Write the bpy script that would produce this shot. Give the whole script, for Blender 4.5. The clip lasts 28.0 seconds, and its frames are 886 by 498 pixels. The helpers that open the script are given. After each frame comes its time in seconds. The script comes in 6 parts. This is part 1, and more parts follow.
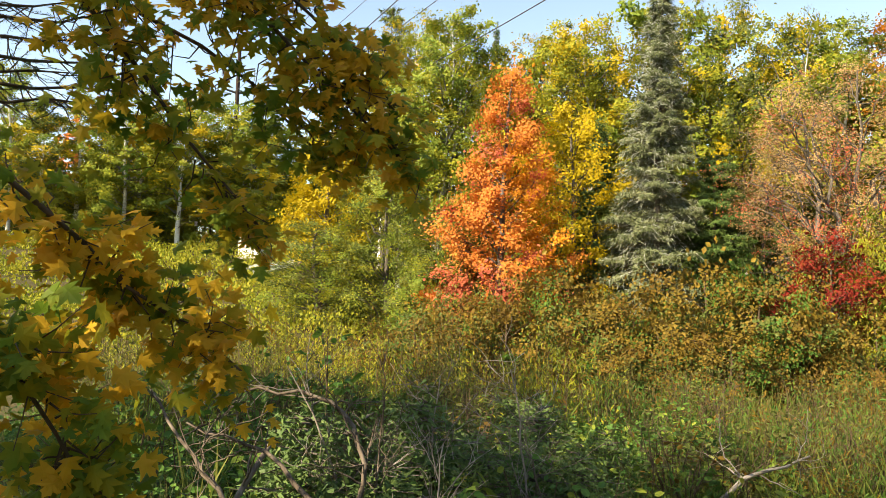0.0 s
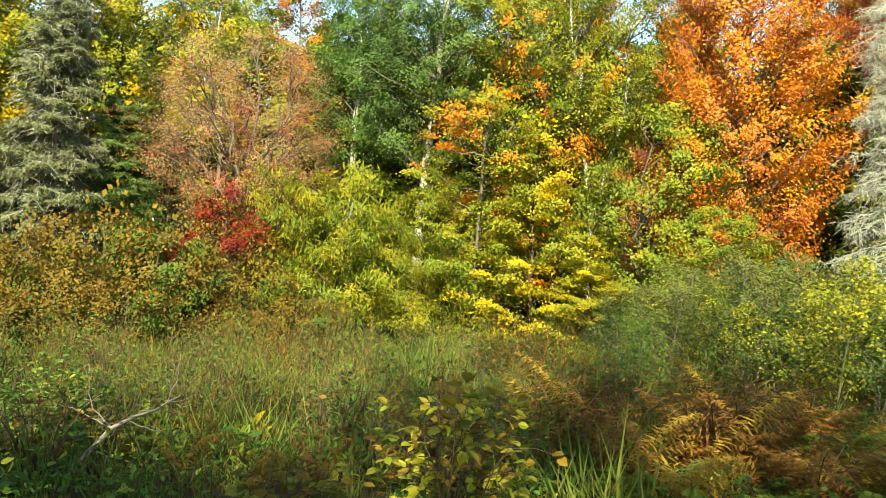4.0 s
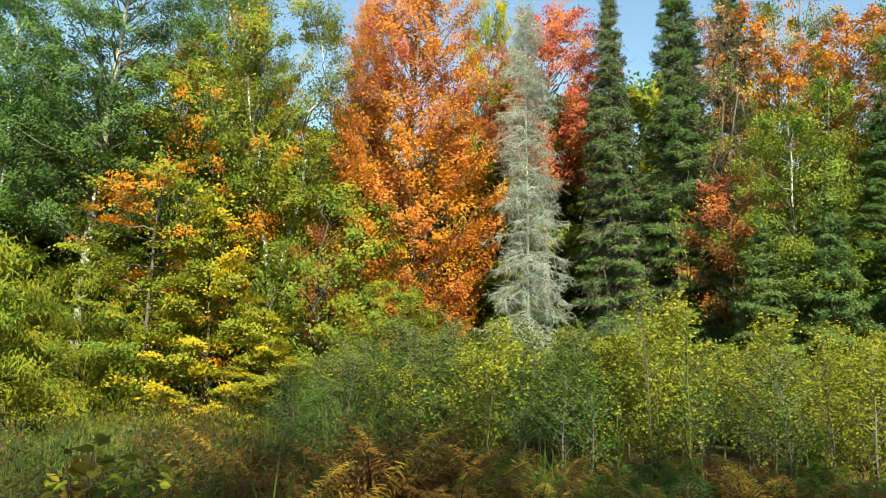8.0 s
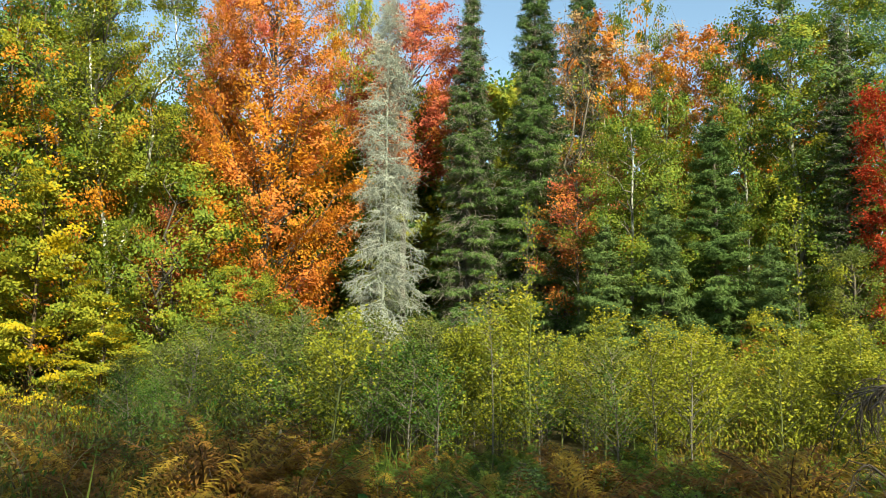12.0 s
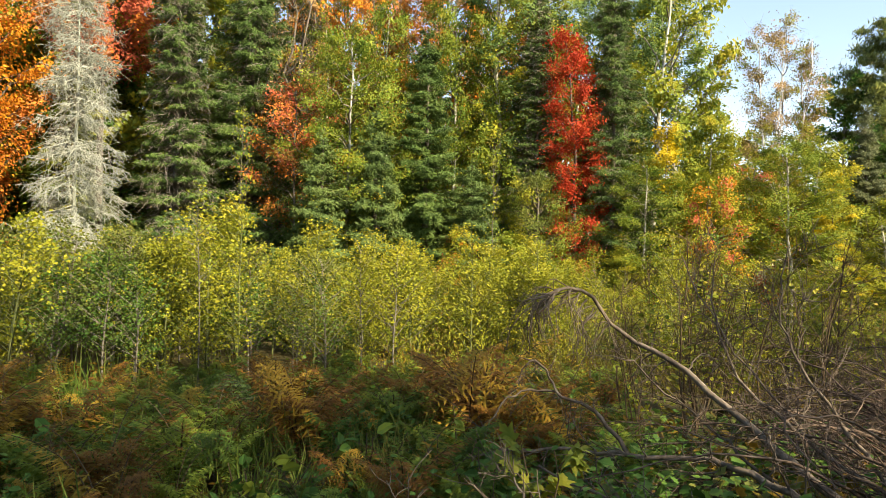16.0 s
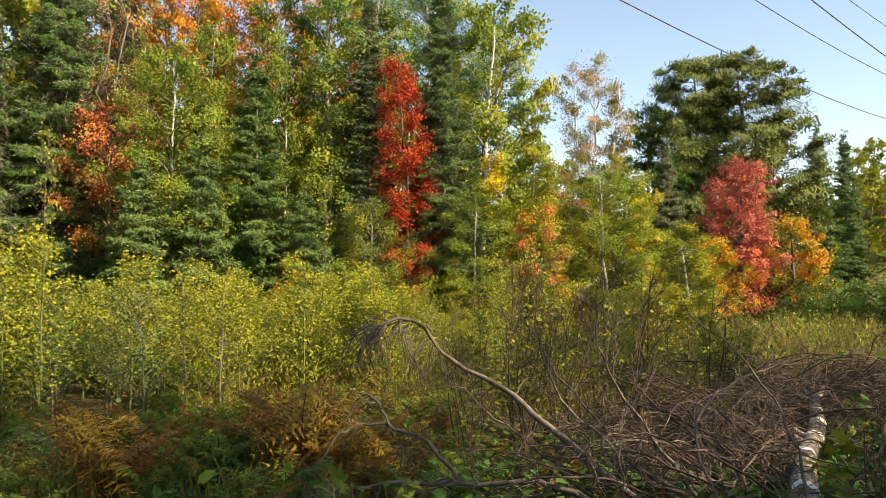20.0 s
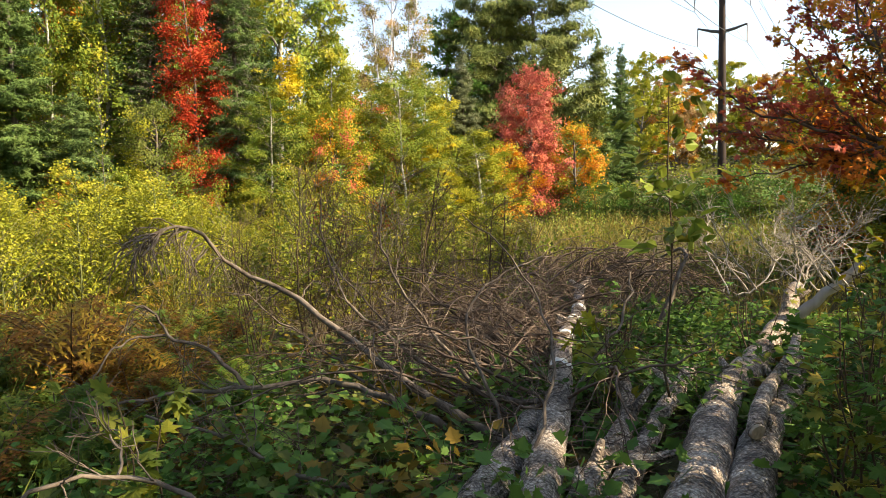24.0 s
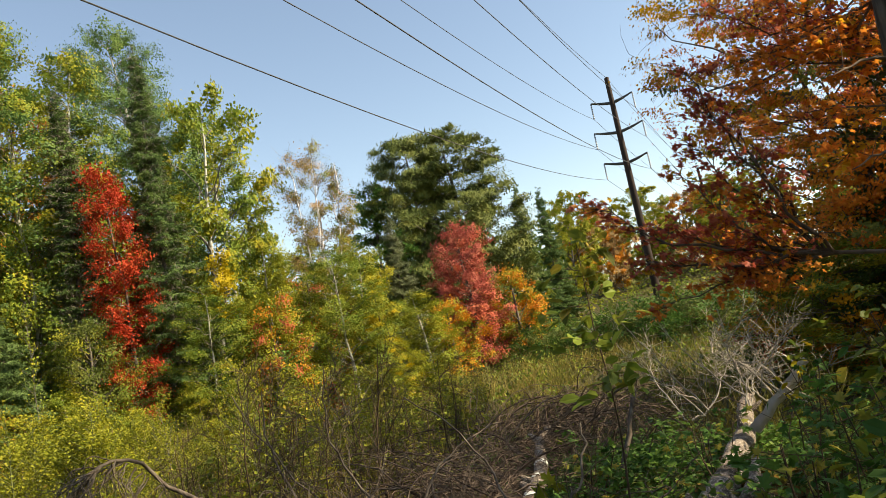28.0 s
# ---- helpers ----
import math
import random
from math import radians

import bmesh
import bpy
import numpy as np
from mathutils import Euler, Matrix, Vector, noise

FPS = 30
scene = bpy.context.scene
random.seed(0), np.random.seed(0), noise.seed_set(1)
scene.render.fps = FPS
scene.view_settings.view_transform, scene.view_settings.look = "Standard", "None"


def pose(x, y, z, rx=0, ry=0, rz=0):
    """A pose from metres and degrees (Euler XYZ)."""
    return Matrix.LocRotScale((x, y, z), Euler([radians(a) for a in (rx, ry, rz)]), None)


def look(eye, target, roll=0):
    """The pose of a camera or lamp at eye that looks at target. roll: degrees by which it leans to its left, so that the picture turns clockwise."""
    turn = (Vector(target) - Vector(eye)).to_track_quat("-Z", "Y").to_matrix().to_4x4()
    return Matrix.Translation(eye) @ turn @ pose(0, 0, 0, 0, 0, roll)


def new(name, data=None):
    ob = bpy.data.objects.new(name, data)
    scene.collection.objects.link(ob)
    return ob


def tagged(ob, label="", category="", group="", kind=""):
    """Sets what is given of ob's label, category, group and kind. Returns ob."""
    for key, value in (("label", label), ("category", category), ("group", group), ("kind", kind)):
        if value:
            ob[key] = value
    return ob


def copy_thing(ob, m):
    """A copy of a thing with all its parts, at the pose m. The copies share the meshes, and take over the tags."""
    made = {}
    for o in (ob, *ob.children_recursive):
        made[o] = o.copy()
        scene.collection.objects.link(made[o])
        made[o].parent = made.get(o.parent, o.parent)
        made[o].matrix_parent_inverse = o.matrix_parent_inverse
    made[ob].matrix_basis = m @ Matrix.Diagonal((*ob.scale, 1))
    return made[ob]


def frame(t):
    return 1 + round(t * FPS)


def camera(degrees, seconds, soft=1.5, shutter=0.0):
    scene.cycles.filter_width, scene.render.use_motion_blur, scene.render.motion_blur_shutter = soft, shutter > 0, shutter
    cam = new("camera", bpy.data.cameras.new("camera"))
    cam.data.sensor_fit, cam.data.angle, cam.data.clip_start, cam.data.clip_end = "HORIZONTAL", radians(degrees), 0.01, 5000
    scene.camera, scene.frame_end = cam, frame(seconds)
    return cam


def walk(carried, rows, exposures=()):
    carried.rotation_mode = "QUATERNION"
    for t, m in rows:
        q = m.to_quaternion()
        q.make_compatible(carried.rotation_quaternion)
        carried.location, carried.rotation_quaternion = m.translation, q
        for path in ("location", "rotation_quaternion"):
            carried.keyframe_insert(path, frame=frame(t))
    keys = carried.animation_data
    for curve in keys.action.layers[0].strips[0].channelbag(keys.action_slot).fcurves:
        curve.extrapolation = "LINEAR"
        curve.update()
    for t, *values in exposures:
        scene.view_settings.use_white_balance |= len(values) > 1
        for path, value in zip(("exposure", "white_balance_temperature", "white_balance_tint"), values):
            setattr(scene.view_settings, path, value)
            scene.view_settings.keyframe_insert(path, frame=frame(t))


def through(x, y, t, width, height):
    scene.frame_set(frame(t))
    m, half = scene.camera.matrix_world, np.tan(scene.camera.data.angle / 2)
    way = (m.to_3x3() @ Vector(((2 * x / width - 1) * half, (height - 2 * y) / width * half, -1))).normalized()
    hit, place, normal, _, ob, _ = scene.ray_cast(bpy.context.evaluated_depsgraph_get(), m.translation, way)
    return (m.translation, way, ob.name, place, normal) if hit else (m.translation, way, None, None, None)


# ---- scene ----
cam = camera(62.81, 28.0, soft=0.8)
ROWS = [
    (0.0, pose(-0.046, 0.339, 1.724, 93.27, -2.19, -0.13)),
    (0.5, pose(-0.008, 0.336, 1.745, 93.37, -2.45, -5.24)),
    (1.0, pose(0.087, 0.377, 1.764, 93.75, -2.73, -15.40)),
    (1.5, pose(0.156, 0.386, 1.764, 93.97, -2.89, -24.09)),
    (2.0, pose(0.151, 0.391, 1.756, 93.49, -3.35, -26.86)),
    (2.5, pose(0.150, 0.389, 1.752, 93.00, -3.58, -28.88)),
    (3.0, pose(0.158, 0.376, 1.754, 92.31, -3.43, -31.03)),
    (3.5, pose(0.206, 0.364, 1.754, 91.91, -3.23, -37.77)),
    (4.0, pose(0.237, 0.335, 1.764, 91.04, -3.21, -44.11)),
    (4.5, pose(0.279, 0.325, 1.783, 89.89, -3.13, -50.45)),
    (6.5, pose(0.303, 0.074, 1.571, 92.78, -0.68, -64.52)),
    (7.0, pose(0.282, 0.084, 1.571, 95.40, -0.40, -66.37)),
    (7.5, pose(0.275, 0.096, 1.581, 97.19, -0.34, -67.38)),
    (8.0, pose(0.277, 0.094, 1.582, 98.36, -0.43, -68.21)),
    (8.5, pose(0.267, 0.094, 1.599, 99.48, -0.51, -68.24)),
    (9.0, pose(0.259, 0.086, 1.600, 101.29, -0.71, -68.26)),
    (9.5, pose(0.241, 0.075, 1.609, 101.94, -0.72, -68.66)),
    (10.0, pose(0.253, 0.073, 1.615, 101.75, -1.03, -69.31)),
    (10.5, pose(0.277, 0.053, 1.611, 100.79, -1.35, -71.47)),
    (11.0, pose(0.311, 0.023, 1.607, 99.35, -1.25, -74.07)),
    (11.5, pose(0.337, 0.006, 1.606, 98.32, -0.96, -77.08)),
    (13.5, pose(0.329, 0.010, 1.588, 95.16, -1.13, -86.09)),
    (14.0, pose(0.333, -0.006, 1.593, 93.92, -0.96, -89.88)),
    (14.5, pose(0.351, -0.023, 1.591, 93.05, -1.02, -92.44)),
    (15.0, pose(0.355, -0.027, 1.598, 91.91, -0.92, -95.12)),
    (15.5, pose(0.361, -0.044, 1.602, 91.40, -0.82, -98.18)),
    (16.0, pose(0.373, -0.050, 1.601, 91.08, -1.15, -101.42)),
    (16.5, pose(0.379, -0.055, 1.601, 90.95, -1.26, -103.43)),
    (17.0, pose(0.381, -0.064, 1.607, 90.84, -1.25, -105.18)),
    (17.5, pose(0.382, -0.067, 1.622, 91.35, -1.08, -106.20)),
    (18.0, pose(0.388, -0.060, 1.640, 92.79, -0.85, -107.09)),
    (18.5, pose(0.413, -0.062, 1.654, 94.74, -0.46, -107.32)),
    (19.0, pose(0.415, -0.061, 1.659, 95.30, -0.67, -107.65)),
    (19.5, pose(0.435, -0.079, 1.651, 94.86, -0.37, -109.86)),
    (20.0, pose(0.427, -0.114, 1.650, 93.14, 0.30, -114.30)),
    (20.5, pose(0.432, -0.134, 1.653, 90.90, 0.94, -117.56)),
    (21.0, pose(0.459, -0.160, 1.647, 89.47, 1.39, -119.71)),
    (21.5, pose(0.470, -0.173, 1.643, 88.42, 1.36, -121.71)),
    (23.5, pose(0.323, -0.177, 1.615, 85.82, 1.76, -125.67)),
    (24.0, pose(0.304, -0.246, 1.616, 85.64, 1.49, -129.50)),
    (24.5, pose(0.294, -0.260, 1.619, 85.59, 1.27, -131.26)),
    (25.0, pose(0.301, -0.248, 1.622, 85.55, 0.91, -131.50)),
    (25.5, pose(0.305, -0.248, 1.623, 85.59, 0.75, -132.23)),
    (26.0, pose(0.285, -0.301, 1.627, 85.52, 0.72, -135.70)),
    (26.5, pose(0.282, -0.300, 1.623, 85.31, 1.28, -137.71)),
    (27.0, pose(0.204, -0.312, 1.699, 91.23, 5.75, -139.02)),
    (27.5, pose(0.166, -0.289, 1.733, 95.55, 9.65, -137.73)),
    (28.0, pose(0.156, -0.275, 1.761, 97.61, 11.30, -133.36)),
]
walk(cam, ROWS, [(t, e + 0.3, 6700 if 5 < t < 13 else 7600, g) for t, e, g in ((0.0, 1.15, 10), (1.0, 1.1, 9), (2.0, 1.1, 6), (3.0, 1.1, 0), (4.0, 1.28, -3), (7.0, 1.38, -6), (8.0, 0.79, -7), (11.0, 0.72, -7), (14.0, 1.1, 4), (16.0, 1.18, 10), (17.0, 1.15, 12), (19.0, 0.9, 10), (21.0, 1.05, 13), (25.0, 1.36, 13), (27.0, 1.2, 13), (28.0, 0.70, 9))])

# ---------------------------------------------------------------- light
SUN_BEARING, SUN_HEIGHT = -127.0, 37.0   # degrees clockwise from +y, degrees above the horizon
world = bpy.data.worlds.new("world")
scene.world = world
world.use_nodes = True
wn = world.node_tree
sky = wn.nodes.new("ShaderNodeTexSky")
sky.sky_type = "NISHITA"
sky.sun_disc = False
sky.sun_elevation = radians(SUN_HEIGHT)
sky.sun_rotation = radians(SUN_BEARING)
sky.air_density, sky.dust_density, sky.ozone_density = 1.0, 0.5, 0.45
wn.nodes["Background"].inputs[1].default_value = 0.124
wn.links.new(sky.outputs[0], wn.nodes["Background"].inputs[0])
sun = new("sun", bpy.data.lights.new("sun", "SUN"))
sun.data.energy, sun.data.angle, sun.data.color = 5.0, radians(0.6), (1.0, 0.89, 0.715)
sb, sh = radians(SUN_BEARING), radians(SUN_HEIGHT)
sun.matrix_world = look((40 * math.sin(sb), 40 * math.cos(sb), 40 * math.tan(sh)), (0, 0, 0))


# ---------------------------------------------------------------- materials
def nodes_of(name):
    m = bpy.data.materials.new(name)
    m.use_nodes = True
    return m, m.node_tree.nodes, m.node_tree.links, m.node_tree.nodes["Principled BSDF"]


def ramp_node(n, cols):
    r = n.new("ShaderNodeValToRGB")
    while len(r.color_ramp.elements) < len(cols):
        r.color_ramp.elements.new(0.5)
    for i, (el, c) in enumerate(zip(r.color_ramp.elements, cols)):
        el.position, el.color = i / max(1, len(cols) - 1), (*c, 1)
    return r


def noise_node(n, l, scale, detail=3, coords=None):
    t = n.new("ShaderNodeTexNoise")
    t.inputs["Scale"].default_value, t.inputs["Detail"].default_value = scale, detail
    if coords is not None:
        l.new(coords, t.inputs["Vector"])
    return t


def leaf_mat(name, cols, through=0.3, rough=0.5, patch=0.7):
    """Leaves: a colour for each leaf, drifting over the crown, some light passing through the blade."""
    m, n, l, p = nodes_of(name)
    geo, co = n.new("ShaderNodeNewGeometry"), n.new("ShaderNodeTexCoord")
    drift = noise_node(n, l, patch * 1.8, 3, co.outputs["Object"])
    mixv = n.new("ShaderNodeMath")
    mixv.operation = "MULTIPLY_ADD"
    mixv.inputs[1].default_value, mixv.inputs[2].default_value = 0.42, -0.19
    l.new(geo.outputs["Random Per Island"], mixv.inputs[0])
    add = n.new("ShaderNodeMath")
    add.operation = "MULTIPLY_ADD"
    add.inputs[1].default_value = 1.35
    l.new(drift.outputs[0], add.inputs[0])
    l.new(mixv.outputs[0], add.inputs[2])
    sub = n.new("ShaderNodeMath")
    sub.operation = "SUBTRACT"
    sub.inputs[1].default_value = 0.2
    l.new(add.outputs[0], sub.inputs[0])
    r = ramp_node(n, [[.74 * v for v in c] for c in cols])
    l.new(sub.outputs[0], r.inputs[0])
    l.new(r.outputs[0], p.inputs["Base Color"])
    p.inputs["Roughness"].default_value = rough
    p.inputs["Specular IOR Level"].default_value = 0.1
    tr = n.new("ShaderNodeBsdfTranslucent")
    l.new(r.outputs[0], tr.inputs[0])
    mx = n.new("ShaderNodeMixShader")
    mx.inputs[0].default_value = through
    l.new(p.outputs[0], mx.inputs[1])
    l.new(tr.outputs[0], mx.inputs[2])
    l.new(mx.outputs[0], n["Material Output"].inputs[0])
    return m


def bark_mat(name, cols, scale=14, stretch=0.25, bump=0.6, rough=0.9):
    """Bark: colour from noise drawn out along the stem, with ridges."""
    m, n, l, p = nodes_of(name)
    co, mp = n.new("ShaderNodeTexCoord"), n.new("ShaderNodeMapping")
    mp.inputs["Scale"].default_value = (1, 1, stretch)
    l.new(co.outputs["Object"], mp.inputs[0])
    a, b = noise_node(n, l, scale, 6, mp.outputs[0]), noise_node(n, l, 1.3, 3, co.outputs["Object"])
    mix = n.new("ShaderNodeMath")
    mix.operation = "MULTIPLY_ADD"
    mix.inputs[1].default_value = 0.45
    l.new(b.outputs[0], mix.inputs[0])
    half = n.new("ShaderNodeMath")
    half.operation = "MULTIPLY_ADD"
    half.inputs[1].default_value, half.inputs[2].default_value = 1.1, -0.3
    l.new(a.outputs[0], half.inputs[0])
    l.new(half.outputs[0], mix.inputs[2])
    r = ramp_node(n, cols)
    l.new(mix.outputs[0], r.inputs[0])
    l.new(r.outputs[0], p.inputs["Base Color"])
    p.inputs["Roughness"].default_value, p.inputs["Specular IOR Level"].default_value = rough, 0.2
    bp = n.new("ShaderNodeBump")
    bp.inputs["Strength"].default_value, bp.inputs["Distance"].default_value = bump, 0.03
    l.new(a.outputs[0], bp.inputs["Height"])
    l.new(bp.outputs[0], p.inputs["Normal"])
    return m


ORANGE = leaf_mat("orange_leaves", [(.48, .14, .03), (.74, .25, .055), (.86, .33, .07), (.88, .44, .08)])
GOLD_ORANGE = leaf_mat("gold_orange_leaves", [(.48, .15, .02), (.74, .27, .028), (.84, .39, .04), (.78, .47, .055)])
CORAL = leaf_mat("coral_leaves", [(.38, .07, .045), (.60, .14, .08), (.70, .20, .10), (.72, .29, .09)])
# GLOW_*: leaf colours lifted to paint in sunlight glowing through the right-hand maples
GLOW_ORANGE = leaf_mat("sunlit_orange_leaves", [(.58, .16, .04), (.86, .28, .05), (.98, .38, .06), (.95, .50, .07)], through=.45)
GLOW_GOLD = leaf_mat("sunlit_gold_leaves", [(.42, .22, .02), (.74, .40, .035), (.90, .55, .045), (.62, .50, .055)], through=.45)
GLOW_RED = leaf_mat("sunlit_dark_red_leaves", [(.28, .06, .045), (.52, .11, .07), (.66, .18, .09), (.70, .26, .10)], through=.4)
RED = leaf_mat("red_leaves", [(.26, .03, .015), (.50, .055, .025), (.64, .09, .035), (.66, .15, .04)])
DARK_RED = leaf_mat("dark_red_leaves", [(.12, .015, .012), (.24, .03, .02), (.34, .045, .025), (.30, .10, .03)])
PINK_BROWN = leaf_mat("pinkish_brown_leaves", [(.34, .21, .09), (.52, .34, .15), (.64, .44, .20), (.66, .50, .19)])
PINK_RED = leaf_mat("raspberry_red_leaves", [(.32, .06, .05), (.52, .12, .09), (.62, .19, .13), (.60, .28, .13)])
BRONZE = leaf_mat("bronze_leaves", [(.08, .065, .02), (.18, .135, .028), (.31, .205, .032), (.36, .28, .045)])
THICKET_GREEN = leaf_mat("green_sapling_leaves", [(.05, .11, .02), (.10, .18, .035), (.17, .26, .045), (.32, .37, .055)])
YELLOW = leaf_mat("yellow_leaves", [(.34, .28, .02), (.55, .42, .02), (.68, .52, .03), (.70, .50, .05)])
YELLOW_GREEN = leaf_mat("yellow_green_leaves", [(.13, .20, .024), (.26, .31, .035), (.43, .42, .042), (.62, .50, .048)])
BUSH = leaf_mat("yellowing_bush_leaves", [(.20, .26, .03), (.32, .35, .035), (.44, .41, .04), (.54, .42, .05)])
LIME = leaf_mat("lime_leaves", [(.12, .20, .03), (.22, .31, .045), (.33, .40, .06), (.50, .47, .07)])
GREEN = leaf_mat("green_leaves", [(.04, .10, .018), (.07, .165, .028), (.12, .23, .038), (.19, .29, .05)])
ASPEN_GREEN = leaf_mat("aspen_green_leaves", [(.06, .12, .04), (.12, .215, .06), (.19, .30, .08), (.30, .38, .10)], rough=.4)
GREEN_GOLD = leaf_mat("green_and_gold_leaves", [(.05, .11, .018), (.11, .195, .025), (.28, .31, .035), (.58, .36, .035)], patch=.5)
OLIVE = leaf_mat("olive_leaves", [(.07, .10, .025), (.13, .17, .04), (.20, .23, .055), (.29, .28, .07)])
RUST = leaf_mat("rust_leaves", [(.09, .06, .02), (.18, .11, .025), (.27, .17, .03), (.28, .23, .04)])
THICKET = leaf_mat("sapling_leaves", [(.13, .19, .024), (.28, .32, .034), (.44, .43, .044), (.58, .52, .054)])
HERB = leaf_mat("herb_leaves", [(.045, .11, .025), (.09, .20, .04), (.15, .28, .05), (.28, .33, .06)])
WEED = leaf_mat("dry_weed_leaves", [(.07, .08, .025), (.13, .14, .04), (.20, .18, .06), (.28, .19, .07)])
GRASS = leaf_mat("grass_blades", [(.06, .13, .02), (.12, .20, .035), (.22, .26, .05), (.36, .32, .10)], patch=.3)
GRASS_GOLD = leaf_mat("golden_grass_blades", [(.12, .14, .03), (.24, .22, .05), (.38, .31, .08), (.46, .36, .14)], patch=.3)
FERN_BROWN = leaf_mat("brown_fern", [(.10, .05, .02), (.21, .10, .028), (.33, .17, .035), (.44, .28, .05)])
FERN_GOLD = leaf_mat("golden_fern", [(.26, .16, .03), (.42, .26, .04), (.50, .34, .05), (.34, .30, .06)])
NEEDLES = leaf_mat("spruce_needles", [(.042, .085, .022), (.086, .155, .042), (.145, .23, .058), (.22, .30, .085)], through=.12)
NEEDLES_GREY = leaf_mat("greyish_spruce_needles", [(.085, .11, .05), (.15, .18, .08), (.22, .25, .12), (.32, .33, .19)], through=.12)
NEEDLES_BLUE = leaf_mat("bluish_fir_needles", [(.055, .10, .034), (.11, .18, .055), (.17, .25, .07), (.26, .32, .09)], through=.12)
NEEDLES_PINE = leaf_mat("pine_needles", [(.07, .10, .03), (.13, .17, .045), (.22, .25, .06), (.34, .34, .09)], through=.12)
BARK = bark_mat("grey_brown_bark", [(.03, .025, .02), (.09, .075, .06), (.17, .15, .125), (.26, .24, .20)])
ASPEN_BARK = bark_mat("pale_aspen_bark", [(.10, .09, .07), (.34, .33, .27), (.50, .49, .42), (.60, .59, .53)], stretch=1.6, scale=7)
BIRCH_BARK = bark_mat("white_birch_bark", [(.05, .045, .04), (.62, .60, .55), (.74, .73, .69), (.80, .79, .76)], stretch=3.0, scale=6, bump=.25)
GREY_LIMB = bark_mat("grey_limb_bark", [(.05, .045, .035), (.12, .11, .09), (.20, .185, .15), (.30, .28, .24)], scale=9)
DEAD_TWIG = bark_mat("grey_lichened_twigs", [(.15, .16, .13), (.28, .30, .25), (.40, .43, .36), (.50, .53, .46)], scale=9)
BRUSH_BARK = bark_mat("dead_branch_bark", [(.03, .023, .017), (.09, .07, .052), (.18, .148, .115), (.36, .31, .25)], scale=18)
BLEACHED = bark_mat("bleached_wood", [(.20, .17, .135), (.32, .285, .23), (.42, .38, .325), (.50, .46, .40)], scale=10)
HEAP_BARK = bark_mat("dark_twig_bark", [(.022, .014, .010), (.075, .052, .036), (.16, .12, .09), (.33, .275, .22)], scale=8)
GREY_TWIG = bark_mat("grey_twig_bark", [(.09, .075, .06), (.20, .175, .145), (.32, .285, .245), (.44, .40, .35)], scale=9)
STEM = bark_mat("thin_brown_stem", [(.03, .022, .015), (.07, .05, .03), (.12, .085, .05), (.18, .13, .08)], scale=20)
GREEN_STEM = bark_mat("green_stem", [(.05, .06, .02), (.09, .11, .04), (.15, .16, .06), (.20, .18, .08)], scale=12)


def ground_mat():
    m, n, l, p = nodes_of("forest_floor")
    co = n.new("ShaderNodeTexCoord")
    a, b, c = (noise_node(n, l, s, 6, co.outputs["Object"]) for s in (0.25, 2.6, 26))
    r = ramp_node(n, [(.022, .03, .01), (.05, .05, .017), (.09, .07, .03), (.07, .048, .025)])
    mx = n.new("ShaderNodeMath")
    mx.operation = "MULTIPLY_ADD"
    mx.inputs[1].default_value = .5
    l.new(a.outputs[0], mx.inputs[0])
    hf = n.new("ShaderNodeMath")
    hf.operation = "MULTIPLY_ADD"
    hf.inputs[1].default_value = .55
    l.new(b.outputs[0], hf.inputs[0])
    q = n.new("ShaderNodeMath")
    q.operation = "MULTIPLY_ADD"
    q.inputs[1].default_value, q.inputs[2].default_value = .5, -.28
    l.new(c.outputs[0], q.inputs[0])
    l.new(q.outputs[0], hf.inputs[2])
    l.new(hf.outputs[0], mx.inputs[2])
    l.new(mx.outputs[0], r.inputs[0])
    l.new(r.outputs[0], p.inputs["Base Color"])
    p.inputs["Roughness"].default_value, p.inputs["Specular IOR Level"].default_value = .95, .15
    bp = n.new("ShaderNodeBump")
    bp.inputs["Strength"].default_value, bp.inputs["Distance"].default_value = .8, .06
    l.new(c.outputs[0], bp.inputs["Height"])
    l.new(bp.outputs[0], p.inputs["Normal"])
    return m


SOIL = ground_mat()


# ---------------------------------------------------------------- mesh helpers
class Soup:
    """Vertices and faces gathered from many small pieces, for one mesh."""

    def __init__(self):
        self.v, self.f, self.n = [], [], 0

    def add(self, v, f, mat=0, smooth=False):
        v, f = np.asarray(v, dtype=np.float32), np.asarray(f, dtype=np.int32)
        if len(f):
            mi = np.asarray(mat, dtype=np.int32)
            if mi.ndim == 0:
                mi = np.full(len(f), int(mat), dtype=np.int32)
            self.f.append((f + self.n, mi, smooth))
            self.v.append(v)
            self.n += len(v)

    def mesh(self, name, mats):
        me = bpy.data.meshes.new(name)
        v = np.concatenate(self.v)
        me.vertices.add(len(v))
        me.vertices.foreach_set("co", v.ravel())
        loops = np.concatenate([f.ravel() for f, _, _ in self.f])
        sizes = np.concatenate([np.full(len(f), f.shape[1], dtype=np.int32) for f, _, _ in self.f])
        me.loops.add(len(loops))
        me.loops.foreach_set("vertex_index", loops)
        me.polygons.add(len(sizes))
        me.polygons.foreach_set("loop_start", np.concatenate(([0], np.cumsum(sizes)[:-1])).astype(np.int32))
        me.polygons.foreach_set("material_index", np.concatenate([m for _, m, _ in self.f]))
        me.polygons.foreach_set("use_smooth", np.concatenate([np.full(len(f), s) for f, _, s in self.f]))
        me.update(calc_edges=True)
        for m in mats:
            me.materials.append(m)
        return me


def part(name, soup, mats, parent, label=""):
    ob = new(name, soup.mesh(name, mats if isinstance(mats, (list, tuple)) else [mats]))
    ob.parent = parent
    return tagged(ob, label)


